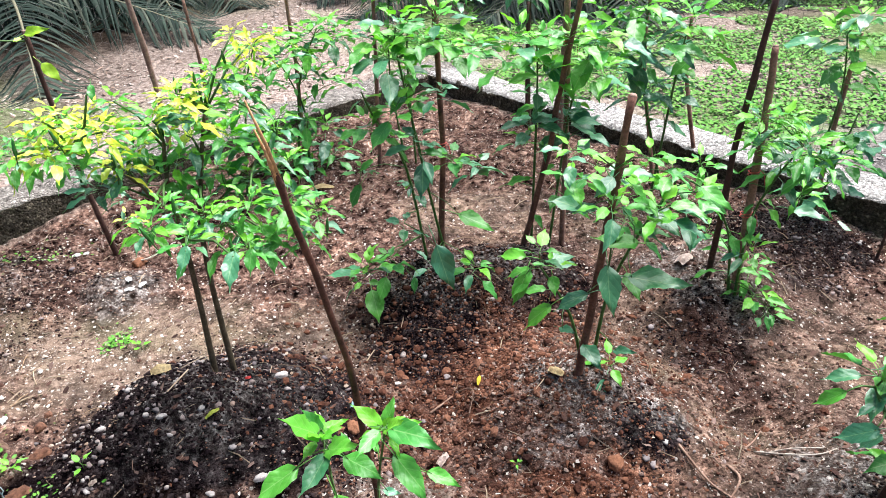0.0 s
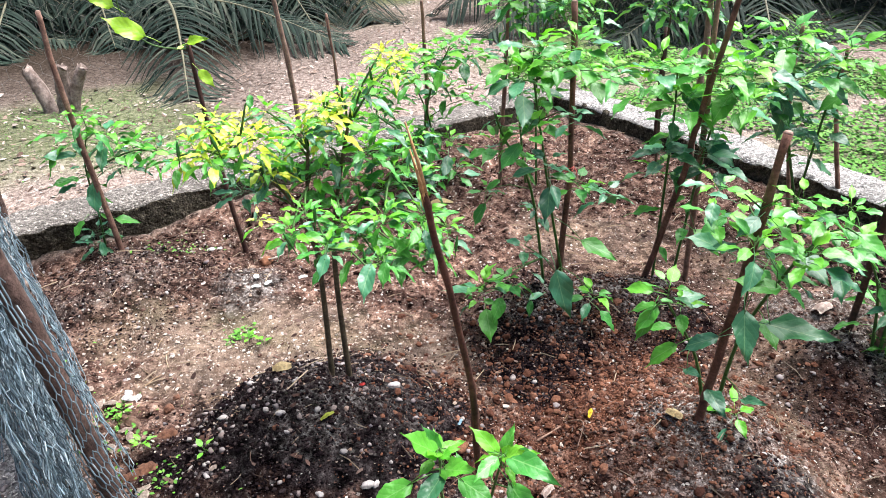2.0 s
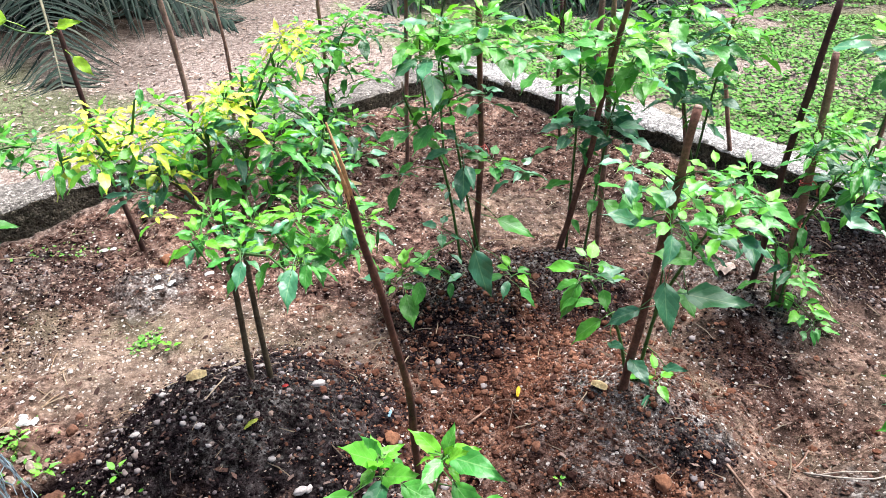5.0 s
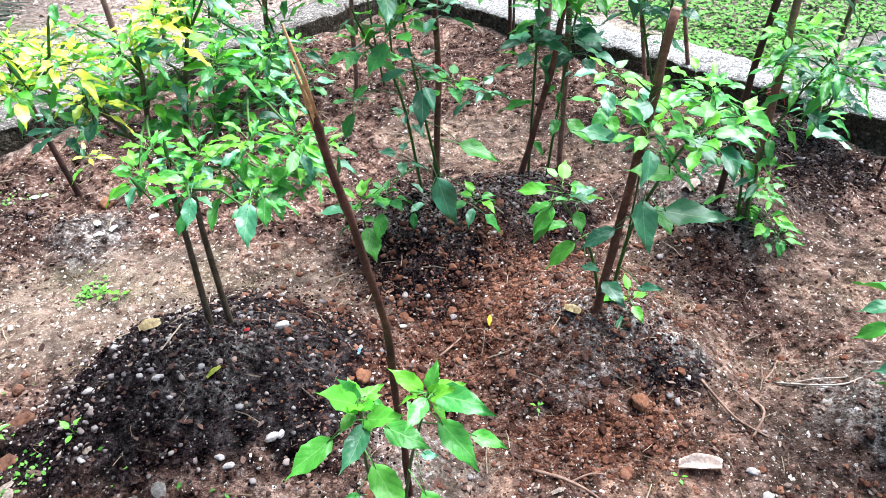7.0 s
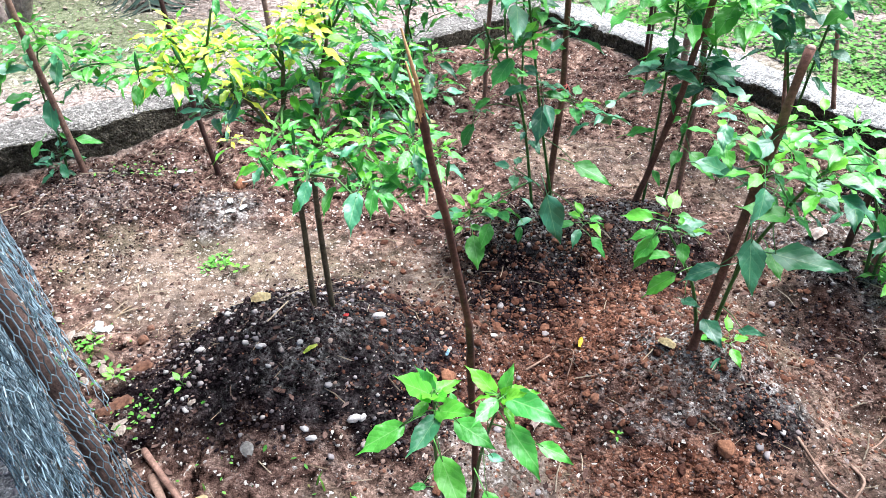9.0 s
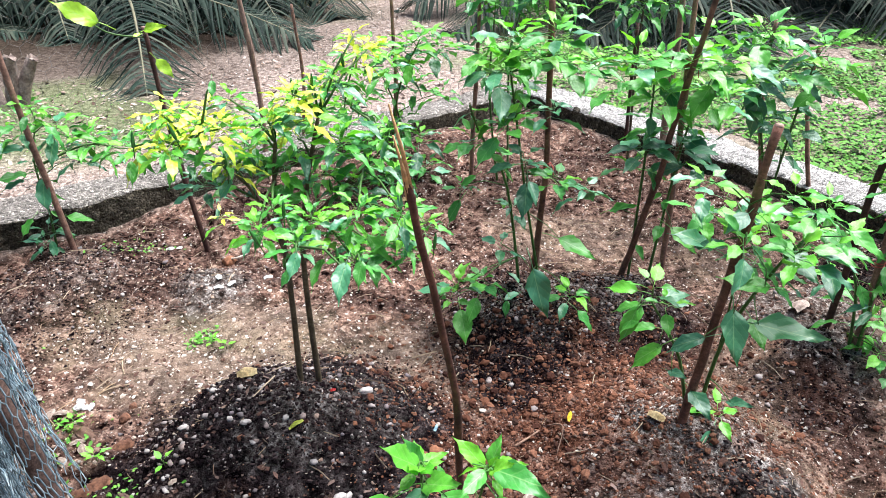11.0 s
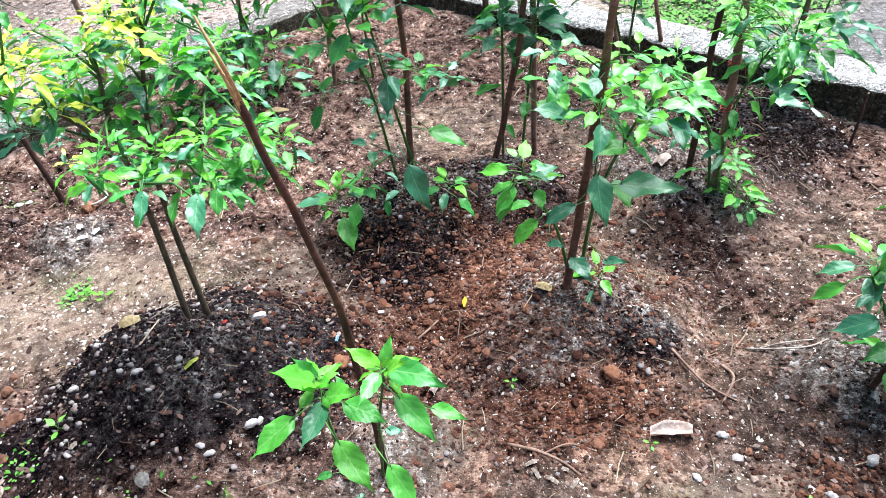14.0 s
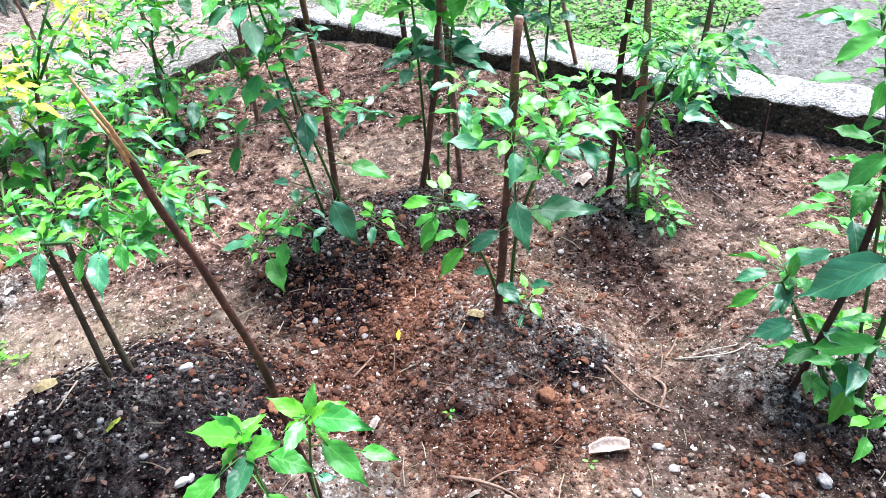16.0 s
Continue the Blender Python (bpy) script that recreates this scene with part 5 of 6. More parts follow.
def tin_cup():
    """A metal cup turned over the near pole's top."""
    ob = empty_at("tin_cup", -0.984, 0.757, 1.2, "grey metal cup with a flared rim over a fence pole", "metal cup")
    bm = bmesh.new()
    prof = [(0.036, 0.0), (0.0375, 0.003), (0.035, 0.006), (0.027, 0.01), (0.0245, 0.02), (0.022, 0.15), (0.019, 0.156), (0.003, 0.158)]
    rings = []
    for r, z in prof:
        rings.append([bm.verts.new((r * math.cos(k * math.tau / 28), r * math.sin(k * math.tau / 28), z)) for k in range(28)])
    for a, b in zip(rings, rings[1:]):
        for k in range(28):
            bm.faces.new((a[k], a[(k + 1) % 28], b[(k + 1) % 28], b[k]))
    bm.faces.new(rings[-1])
    part("body", bm, M_TIN, ob)
    ob.rotation_euler = (radians(-3), radians(-7), 0)


tin_cup()


# ---- loose ground ----
def scatter(name, label, category, count, where, size, material, seed, shape="crumb", sink=0.3, squash=(0.4, 0.9), smooth=False, level=None):
    """Many small bits on the soil, as one mesh. where(r, n) gives n places."""
    r = np.random.RandomState(seed)
    x, y = where(r, count)
    n = len(x)
    z = height(x, y) if level is None else np.full(n, level)
    s = size[0] * (size[1] / size[0]) ** (r.rand(n) ** 2.2)
    if shape in ("crumb", "clod"):
        t = (1 + 5**0.5) / 2
        base = np.array([(-1, t, 0), (1, t, 0), (-1, -t, 0), (1, -t, 0), (0, -1, t), (0, 1, t), (0, -1, -t), (0, 1, -t), (t, 0, -1), (t, 0, 1), (-t, 0, -1), (-t, 0, 1)]) / 1.9
        tri = np.array([(0, 11, 5), (0, 5, 1), (0, 1, 7), (0, 7, 10), (0, 10, 11), (1, 5, 9), (5, 11, 4), (11, 10, 2), (10, 7, 6), (7, 1, 8), (3, 9, 4), (3, 4, 2), (3, 2, 6), (3, 6, 8), (3, 8, 9), (4, 9, 5), (2, 4, 11), (6, 2, 10), (8, 6, 7), (9, 8, 1)])
        if shape == "clod":
            cut, more, ring = {}, list(base), []

            def half(a, b):
                key = (min(a, b), max(a, b))
                if key not in cut:
                    p = base[a] + base[b]
                    cut[key] = len(more)
                    more.append(p / np.linalg.norm(p))
                return cut[key]

            for a, b, c in tri:
                ab, bc, ca = half(a, b), half(b, c), half(c, a)
                ring += [(a, ab, ca), (ab, b, bc), (ca, bc, c), (ab, bc, ca)]
            base, tri = np.array(more), np.array(ring)
        flat = squash[0] + (squash[1] - squash[0]) * r.rand(n, 1)
        scale = np.concatenate([0.7 + 0.6 * r.rand(n, 1), 0.7 + 0.6 * r.rand(n, 1), flat], 1) * s[:, None]
        lump = 1 + (0.7 if shape == "crumb" else 0.5) * (r.rand(n, len(base), 1) - 0.5)
    elif shape == "flake":
        base = np.array([(-0.5, -1.0, 0), (0.5, -0.9, 0.1), (0.62, 0.3, 0.22), (-0.5, 0.2, 0.0), (0.05, 1.1, 0.3)])
        tri = np.array([(0, 1, 2), (0, 2, 3), (3, 2, 4)])
        scale = np.concatenate([0.5 + 0.6 * r.rand(n, 1), 0.8 + 0.6 * r.rand(n, 1), 0.4 + r.rand(n, 1)], 1) * s[:, None]
        lump = 1 + 0.3 * (r.rand(n, 5, 1) - 0.5)
    else:
        base = np.array([(-0.04, -1, 0), (0.04, -1, 0), (0, -1, 0.07), (-0.04, 0.1, 0.1), (0.04, 0.1, 0.1), (0, 0.1, 0.17), (0.1, 1, 0), (0.17, 1, 0), (0.13, 1, 0.05)])
        tri = np.array([(0, 1, 4), (0, 4, 3), (1, 2, 5), (1, 5, 4), (2, 0, 3), (2, 3, 5), (3, 4, 7), (3, 7, 6), (4, 5, 8), (4, 8, 7), (5, 3, 6), (5, 6, 8)])
        scale = np.ones((n, 3)) * s[:, None]
        lump = 1 + 0.1 * (r.rand(n, 9, 1) - 0.5)
    k = len(base)
    p = base[None] * scale[:, None, :] * lump
    a, tilt = r.rand(n) * 6.283, (r.rand(n) - 0.5) * (0.9 if shape != "straw" else 0.25)
    y2, z2 = p[..., 1] * np.cos(tilt)[:, None] - p[..., 2] * np.sin(tilt)[:, None], p[..., 1] * np.sin(tilt)[:, None] + p[..., 2] * np.cos(tilt)[:, None]
    xr = p[..., 0] * np.cos(a)[:, None] - y2 * np.sin(a)[:, None] + x[:, None]
    yr = p[..., 0] * np.sin(a)[:, None] + y2 * np.cos(a)[:, None] + y[:, None]
    lift = (s * scale[:, 2] / s * (1 - sink)) if shape in ("crumb", "clod") else s * 0.12
    zr = z2 + (z + lift * (0.6 if shape in ("crumb", "clod") else 1))[:, None]
    verts = np.stack([xr, yr, zr], -1).reshape(-1, 3)
    faces = (tri[None] + (np.arange(n) * k)[:, None, None]).reshape(-1, 3)
    me = bpy.data.meshes.new(name)
    me.from_pydata(verts, [], faces)
    me.materials.append(material)
    if smooth:
        me.shade_smooth()
    return tagged(new(name, me), label, category, kind="stuff")


def in_bed(margin=0.02, lo=-0.35):
    def where(r, n):
        v = lo + (BACK_IN - margin - lo) * r.rand(n) ** 1.25
        u = LEFT_IN + margin + (RIGHT_IN - LEFT_IN - 2 * margin) * r.rand(n)
        return u * ALONG[0] + v * OUT[0], u * ALONG[1] + v * OUT[1]
    return where


def on_mounds(spread=1.0, only=None):
    def where(r, n):
        pick = [m for m in MOUNDS if m[4] >= 0.5] if only is None else [MOUNDS[k] for k in only]
        w = np.array([m[2] ** 2 * m[4] for m in pick])
        i = r.choice(len(pick), n, p=w / w.sum())
        c = np.array(pick)[i]
        d, a = c[:, 2] * spread * np.sqrt(r.rand(n)) * (0.75 + 0.35 * r.rand(n)), r.rand(n) * 6.283
        x, y = c[:, 0] + d * np.cos(a), c[:, 1] + d * np.sin(a)
        keep = (np.abs(x + 0.45) > 0.55) | (y > 0.99 + 0.08 * r.rand(n))
        return x[keep], y[keep]
    return where


def round_about(cx, cy, rx, ry):
    def where(r, n):
        q = r.randn(n, 2) * 0.55
        return cx + q[:, 0] * rx, cy + q[:, 1] * ry
    return where


def off_mounds(lo=-0.35):
    base = in_bed(0.02, lo)

    def where(r, n):
        x, y = base(r, n * 2)
        keep = np.ones(len(x), bool)
        for a, b, rad, _, c, _ in MOUNDS:
            if c >= 0.6:
                keep &= np.hypot(x - a, y - b) > rad * (0.8 + 0.2 * r.rand(len(x)))
        keep &= r.rand(len(x)) > 0.8 * trodden(x, y)
        return x[keep][:n], y[keep][:n]
    return where


def beyond(far=6.0, width=7.0, side=0):
    def where(r, n):
        x, y = (r.rand(n * 3) - 0.62) * 2 * width, 1.0 + (r.rand(n * 3) ** 1.5) * far * 1.5
        u, v = x * ALONG[0] + y * ALONG[1], x * OUT[0] + y * OUT[1]
        keep = (v > BACK_IN + KERB_W + 0.02) if side == 0 else (u > RIGHT_IN + KERB_W + 0.02)
        if side == 0:
            keep &= np.hypot((x + 5.4) / 2.8, (y - 7.2) / 2.6) > 1.15 + 0.3 * r.rand(n * 3)
        if side == 2:
            keep = (u < LEFT_IN - KERB_W - 0.02) & (v < 5)
        return x[keep][:n], y[keep][:n]
    return where


M_RED = island_stuff("red_clods", [(0.04, 0.016, 0.011), (0.1, 0.042, 0.025), (0.16, 0.07, 0.041), (0.23, 0.11, 0.068), (0.03, 0.013, 0.01), (0.12, 0.05, 0.03)])
M_EARTH = island_stuff("brown_crumbs", [(0.035, 0.02, 0.016), (0.08, 0.045, 0.034), (0.16, 0.098, 0.075), (0.31, 0.23, 0.185), (0.045, 0.026, 0.02), (0.1, 0.056, 0.043), (0.19, 0.115, 0.088)], 0.95, spec=0.02)
M_BLACK = island_stuff("compost_crumbs", [(0.004, 0.003, 0.0035), (0.016, 0.011, 0.012), (0.007, 0.005, 0.006), (0.06, 0.044, 0.043), (0.01, 0.007, 0.008), (0.026, 0.017, 0.016)], 0.95, spec=0.0)
M_PEBBLE = island_stuff("pebbles", [(0.16, 0.135, 0.13), (0.31, 0.265, 0.25), (0.1, 0.085, 0.085), (0.42, 0.385, 0.36), (0.24, 0.18, 0.155), (0.13, 0.11, 0.12)], 0.7, 120, 0.2, 0.4)
M_MULCH = island_stuff("bark_shreds", [(0.03, 0.017, 0.014), (0.09, 0.05, 0.038), (0.05, 0.028, 0.022), (0.25, 0.175, 0.145), (0.07, 0.038, 0.029), (0.15, 0.09, 0.07)], 0.9)
M_CHIP = island_stuff("pale_chips", [(0.3, 0.22, 0.17), (0.6, 0.54, 0.46), (0.2, 0.13, 0.09), (0.45, 0.34, 0.26)], 0.8)
M_STRAW = island_stuff("straw", [(0.3, 0.2, 0.12), (0.5, 0.4, 0.28), (0.14, 0.09, 0.06), (0.4, 0.33, 0.24)], 0.8)
M_LITTER = island_stuff("leaf_litter", [(0.24, 0.165, 0.12), (0.5, 0.4, 0.33), (0.1, 0.062, 0.046), (0.62, 0.54, 0.47), (0.34, 0.25, 0.195), (0.16, 0.11, 0.08)], 0.85)
M_GREY_LITTER = island_stuff("grey_litter", [(0.12, 0.11, 0.1), (0.36, 0.34, 0.32), (0.2, 0.17, 0.15), (0.5, 0.48, 0.45)], 0.85)
M_GRASS = island_stuff("grass_blade", [(0.03, 0.085, 0.012), (0.12, 0.23, 0.03), (0.06, 0.15, 0.02), (0.2, 0.28, 0.05), (0.2, 0.16, 0.07)], 0.6, 60, 0.1)
M_COVER = island_stuff("ground_cover", [(0.045, 0.16, 0.02), (0.12, 0.3, 0.04), (0.08, 0.23, 0.035), (0.18, 0.37, 0.07)], 0.5, 60, 0.1)

scatter("soil_crumbs", "fine brown crumbs of garden soil", "soil crumbs", 30000, off_mounds(), (0.0015, 0.0065), M_EARTH, 1)
scatter("red_crumbs", "fine red-brown crumbs in the middle of the bed", "soil crumbs", 11000, round_about(0.12, 1.55, 0.6, 0.5), (0.0015, 0.006), M_RED, 13)
scatter("soil_clods", "larger red-brown clods of garden soil", "soil clods", 1500, round_about(0.12, 1.6, 0.6, 0.5), (0.003, 0.0135), M_RED, 14, "clod", 0.5, (0.5, 0.9))
scatter("red_clods", "heap of crumbly red clods at the bed's front", "soil clods", 420, round_about(0.8, 0.84, 0.14, 0.08), (0.0025, 0.009), M_RED, 27, "clod", 0.4, (0.5, 0.9))
scatter("red_clods", "crumbly red clods at the foot of a mound", "soil clods", 420, round_about(0.3, 1.08, 0.22, 0.07), (0.0025, 0.008), M_RED, 28, "clod", 0.4, (0.5, 0.9))
scatter("compost_crumbs", "black crumbs of compost on the mounds", "compost", 26000, on_mounds(0.97), (0.0015, 0.006), M_BLACK, 2)
scatter("brown_crumbs", "brown crumbs round the mounds", "soil crumbs", 8000, on_mounds(1.05, [1, 2, 3, 4, 5, 7, 8, 9]), (0.0015, 0.0065), M_EARTH, 12)
scatter("pebbles", "small pale grey pebbles lying on the mounds", "pebbles", 1500, on_mounds(1.0), (0.0022, 0.0105), M_PEBBLE, 3, squash=(0.45, 0.8), smooth=True)
scatter("gravel", "small pebbles scattered over the bed", "pebbles", 1400, in_bed(), (0.0018, 0.008), M_PEBBLE, 4, squash=(0.45, 0.8), smooth=True)
scatter("wood_chips", "pale chips and leaf bits on the soil", "chips", 2600, in_bed(), (0.0018, 0.009), M_CHIP, 5, "flake")
scatter("bark_mulch", "dark brown shreds of bark and leaf on the soil", "mulch", 9000, in_bed(), (0.003, 0.014), M_MULCH, 25, "flake")
scatter("earth_clods", "brown clods of soil over the bed", "soil clods", 1800, off_mounds(), (0.003, 0.011), M_EARTH, 26, "clod", 0.5, (0.5, 0.9))
scatter("dry_straw", "bits of dry straw and rootlets on the soil", "straw", 2600, in_bed(), (0.01, 0.045), M_STRAW, 6, "straw")
scatter("leaf_litter", "dry pale leaf litter beyond the kerb", "leaf litter", 34000, beyond(), (0.006, 0.026), M_LITTER, 7, "flake")
scatter("leaf_litter", "dry litter beside the left kerb", "leaf litter", 5000, beyond(side=2), (0.004, 0.022), M_LITTER, 8, "flake")


scatter("path_grit", "pale grit and bits on the trodden soil", "grit", 1500, round_about(-1.1, 1.72, 0.8, 0.4), (0.0018, 0.009), M_CHIP, 16, squash=(0.3, 0.7))
scatter("near_grit", "pale grit on the trodden soil near the front", "grit", 1500, round_about(0.3, 0.95, 0.9, 0.35), (0.0018, 0.009), M_EARTH, 17, squash=(0.4, 0.8))


def on_left_kerb(r, n):
    u, v = LEFT_IN - KERB_W + 0.01 + (KERB_W - 0.02) * r.rand(n), -0.1 + 3.2 * r.rand(n)
    return u * ALONG[0] + v * OUT[0], u * ALONG[1] + v * OUT[1]


scatter("kerb_stones", "small pale stones set in the top of the near kerb", "pebbles", 2600, on_left_kerb, (0.002, 0.011), M_PEBBLE, 15, squash=(0.3, 0.6), smooth=True, level=KERB_H - 0.002)


def cover_patch(name, count, where, size, seed, label):
    """Low broad-leaved ground cover: little leaves on many short stalks."""
    r = np.random.RandomState(seed)
    x, y = where(r, count)
    n = len(x)
    z = height(x, y)
    s = size * (0.5 + r.rand(n))
    k = 6
    a0 = r.rand(n) * 6.283
    ring = np.arange(k) * 6.283 / k
    rad = np.array((1.0, 0.8, 0.85, 1.1, 0.85, 0.8))
    px = np.cos(ring)[None] * rad[None] * s[:, None]
    py = np.sin(ring)[None] * 0.7 * rad[None] * s[:, None]
    tx, ty = (r.rand(n) - 0.5) * 0.9, (r.rand(n) - 0.5) * 0.9
    X = px * np.cos(a0)[:, None] - py * np.sin(a0)[:, None]
    Y = px * np.sin(a0)[:, None] + py * np.cos(a0)[:, None]
    Z = X * tx[:, None] + Y * ty[:, None] + (z + s * (0.3 + 1.6 * r.rand(n)))[:, None]
    X, Y = X + x[:, None], Y + y[:, None]
    verts = np.stack([X, Y, Z], -1).reshape(-1, 3)
    f = np.arange(n)[:, None] * k
    faces = np.concatenate([f + np.array([0, 1, 2, 3]), f + np.array([0, 3, 4, 5])])
    me = bpy.data.meshes.new(name)
    me.from_pydata(verts, [], faces)
    me.materials.append(M_COVER)
    return tagged(new(name, me), label, "ground cover", kind="stuff")


def lawn(r, n):
    """Places beyond the right kerb, in uneven patches."""
    x, y = -0.5 + r.rand(n * 4) * 6.5, 1.4 + r.rand(n * 4) ** 1.3 * 7.5
    u, v = x * ALONG[0] + y * ALONG[1], x * OUT[0] + y * OUT[1]
    d = value_noise(x, y, 0.5, 21) + 0.6 * value_noise(x, y, 0.17, 22)
    keep = (u > RIGHT_IN + KERB_W + 0.03) & (d > -0.25 + 3 * np.clip(1.1 - v, 0, 1))
    return x[keep][:n], y[keep][:n]


def weeds(r, n):
    """Small weeds left of the fence and along the near edge of the bed."""
    c = np.array([(-1.8, 0.97, 0.36), (-1.25, 1.28, 0.10), (-1.33, 1.35, 0.07), (-1.12, 1.79, 0.05), (-0.75, 0.98, 0.12), (-0.5, 0.86, 0.14), (-1.05, 1.12, 0.07), (-1.6, 2.3, 0.15), (-2.6, 3.6, 0.4), (-3.4, 3.9, 0.5)])
    i = r.choice(len(c), n, p=np.array([0.482, 0.013, 0.015, 0.025, 0.005, 0.01, 0.02, 0.02, 0.18, 0.23]))
    q = r.randn(n, 2) * 0.55 * c[i, 2:3]
    return c[i, 0] + q[:, 0], c[i, 1] + q[:, 1]


scatter("gravelly_litter", "grey gravelly litter beyond the right kerb", "leaf litter", 6000, beyond(side=1), (0.005, 0.02), M_GREY_LITTER, 9, "flake")
cover_patch("ground_cover", 62000, lawn, 0.0125, 41, "bright green low ground cover beyond the kerb")
def stick(points, r, material, label, name="twig"):
    o = Vector((points[0][0], points[0][1], z_at(points[0][0], points[0][1])))
    ob = empty_at(name, *o, label, "stick")
    bm = bmesh.new()
    line = smooth_line([Vector((x, y, z_at(x, y) + r * 0.7 + dz)) for x, y, dz in points], 5)
    n = len(line)
    tube(bm, [p - o for p in line], [r * (1.1 - 0.5 * k / n) for k in range(n)], 7, 0.12)
    part("shaft", bm, material, ob)


def lump_thing(name, x, y, size, material, label, category, seed, turn=0.0):
    """A rough lump half sunk in the soil."""
    bm = bmesh.new()
    bmesh.ops.create_icosphere(bm, subdivisions=3, radius=1)
    for w in bm.verts:
        k = 1 + 0.35 * noise.noise(w.co * 1.7 + Vector((seed, 0, 0))) + 0.15 * noise.noise(w.co * 5 + Vector((seed, 0, 0)))
        w.co = Vector((w.co.x * size[0], w.co.y * size[1], w.co.z * size[2])) * k
    ob = part(name, bm, material)
    ob.location, ob.rotation_euler = (x, y, z_at(x, y) + size[2] * 0.35), (0.1, 0.05, turn)
    return tagged(ob, label, category)


def curled(name, x, y, length, width, curl, material, label, category, turn, lift=0.0, tip=0.3):
    """A dry curled shell or leaf with some thickness."""
    bm = bmesh.new()
    rows, cols = 10, 8
    top = []
    for i in range(rows + 1):
        t = i / rows
        w = width * 0.5 * (tip + (1 - tip) * math.sin(math.pi * min(0.98, max(0.02, t))) ** 0.7)
        row = []
        for j in range(cols + 1):
            q = 2 * j / cols - 1
            z = curl * width * (1 - q * q) + 0.12 * length * math.sin(math.pi * t) + 0.004 * noise.noise(Vector((t * 6, q * 3, x * 9)))
            row.append(bm.verts.new(((t - 0.5) * length, q * w, z)))
        top.append(row)
    for a, b in zip(top, top[1:]):
        for j in range(cols):
            bm.faces.new((a[j], a[j + 1], b[j + 1], b[j]))
    bmesh.ops.solidify(bm, geom=bm.faces[:], thickness=0.0018)
    ob = part(name, bm, material)
    ob.location, ob.rotation_euler = (x, y, z_at(x, y) + 0.003 + lift), (0, 0, turn)
    return tagged(ob, label, category)


M_SHELL = rough_stuff("pale_husk", (0.5, 0.36, 0.29), (0.85, 0.74, 0.66), 30, 0.6, 0.3, 0.002)
M_TAN = rough_stuff("dry_leaf", (0.45, 0.33, 0.16), (0.7, 0.58, 0.32), 40, 0.7, 0.3, 0.002)
M_GREYLEAF = rough_stuff("grey_dry_leaf", (0.2, 0.18, 0.16), (0.42, 0.39, 0.36), 40, 0.8, 0.3, 0.002)
M_ORANGE = rough_stuff("orange_clod", (0.17, 0.07, 0.035), (0.33, 0.15, 0.08), 25, 0.9, 0.9, 0.004)
M_CLOD = rough_stuff("brown_clod", (0.07, 0.03, 0.018), (0.23, 0.11, 0.065), 30, 0.95, 1.0, 0.006, 90)
M_SCRAP = rough_stuff("dry_scrap", (0.34, 0.26, 0.2), (0.66, 0.56, 0.48), 40, 0.8, 0.3, 0.002)
M_ROOT = rough_stuff("dry_root", (0.16, 0.09, 0.06), (0.34, 0.22, 0.16), 30, 0.8, 0.4, 0.002)
M_PALE_STRAW = rough_stuff("bleached_grass", (0.35, 0.29, 0.23), (0.55, 0.49, 0.42), 30, 0.7, 0.2, 0.002)
M_WHITE = rough_stuff("white_petal", (0.7, 0.7, 0.68), (0.85, 0.85, 0.83), 40, 0.6, 0.2, 0.002)
M_PETAL = rough_stuff("yellow_petal", (0.75, 0.55, 0.02), (0.85, 0.68, 0.05), 40, 0.5, 0.1)
M_RED_CAP = rough_stuff("red_scrap", (0.4, 0.02, 0.02), (0.55, 0.04, 0.03), 40, 0.5, 0.1)

curled("curled_husk", 0.51, 1.025, 0.1, 0.042, -0.4, M_SHELL, "pale pink curled husk lying on the soil", "husk", -0.1, lift=0.016, tip=0.45)
lump_thing("orange_clod", 0.403, 1.172, (0.022, 0.02, 0.016), M_ORANGE, "orange lump of hard clay on the soil", "clod", 3)
lump_thing("orange_clod", -0.27, 1.33, (0.022, 0.02, 0.014), M_ORANGE, "orange-brown lump of clay beside a mound", "clod", 5)
lump_thing("orange_clod", 0.33, 1.02, (0.015, 0.014, 0.012), M_RED, "small orange clod on the soil", "clod", 8)
lump_thing("round_clod", -1.23, 2.30, (0.026, 0.025, 0.022), M_ORANGE, "round brown clod beside a stake", "clod", 11)
curled("bark_roll", -0.031, 1.254, 0.045, 0.02, 0.6, M_SHELL, "short pale roll of dry bark", "bark", 1.0, tip=0.9)
curled("dry_leaf", -0.775, 1.395, 0.052, 0.04, 0.25, M_TAN, "crumpled yellowish dry leaf on the mound", "leaf", 0.4)
curled("dry_leaf", -0.778, 0.888, 0.075, 0.04, 0.12, M_TAN, "yellow-tan fallen leaf beside dry sticks", "leaf", 1.3)
curled("pale_chip", -0.884, 0.879, 0.06, 0.045, 0.1, M_SHELL, "pale flat chip of wood beside a pole", "chip", 0.9, tip=0.8)
curled("grey_leaf", -0.684, 1.002, 0.045, 0.03, 0.25, M_GREYLEAF, "grey crumpled dead leaf at the mound's foot", "leaf", 2.1)
curled("dry_leaf", -0.60, 2.95, 0.12, 0.05, 0.1, M_TAN, "long tan fallen leaf near the back kerb", "leaf", 0.2)
curled("dead_leaf", 0.29, 1.43, 0.045, 0.03, 0.25, M_TAN, "pale yellow dead leaf at a stake's foot", "leaf", 2.6)
curled("bark_chip", 0.81, 1.975, 0.07, 0.04, 0.3, M_SHELL, "pinkish-brown chip of bark on a mound", "bark", 0.7, tip=0.7)
curled("petal", 0.079, 1.491, 0.04, 0.012, 0.2, M_PETAL, "fallen bright yellow petal on the soil", "petal", 1.4, lift=0.01)
curled("red_scrap", -0.54, 1.375, 0.016, 0.01, 0.3, M_RED_CAP, "tiny red scrap on the compost", "scrap", 0.5)
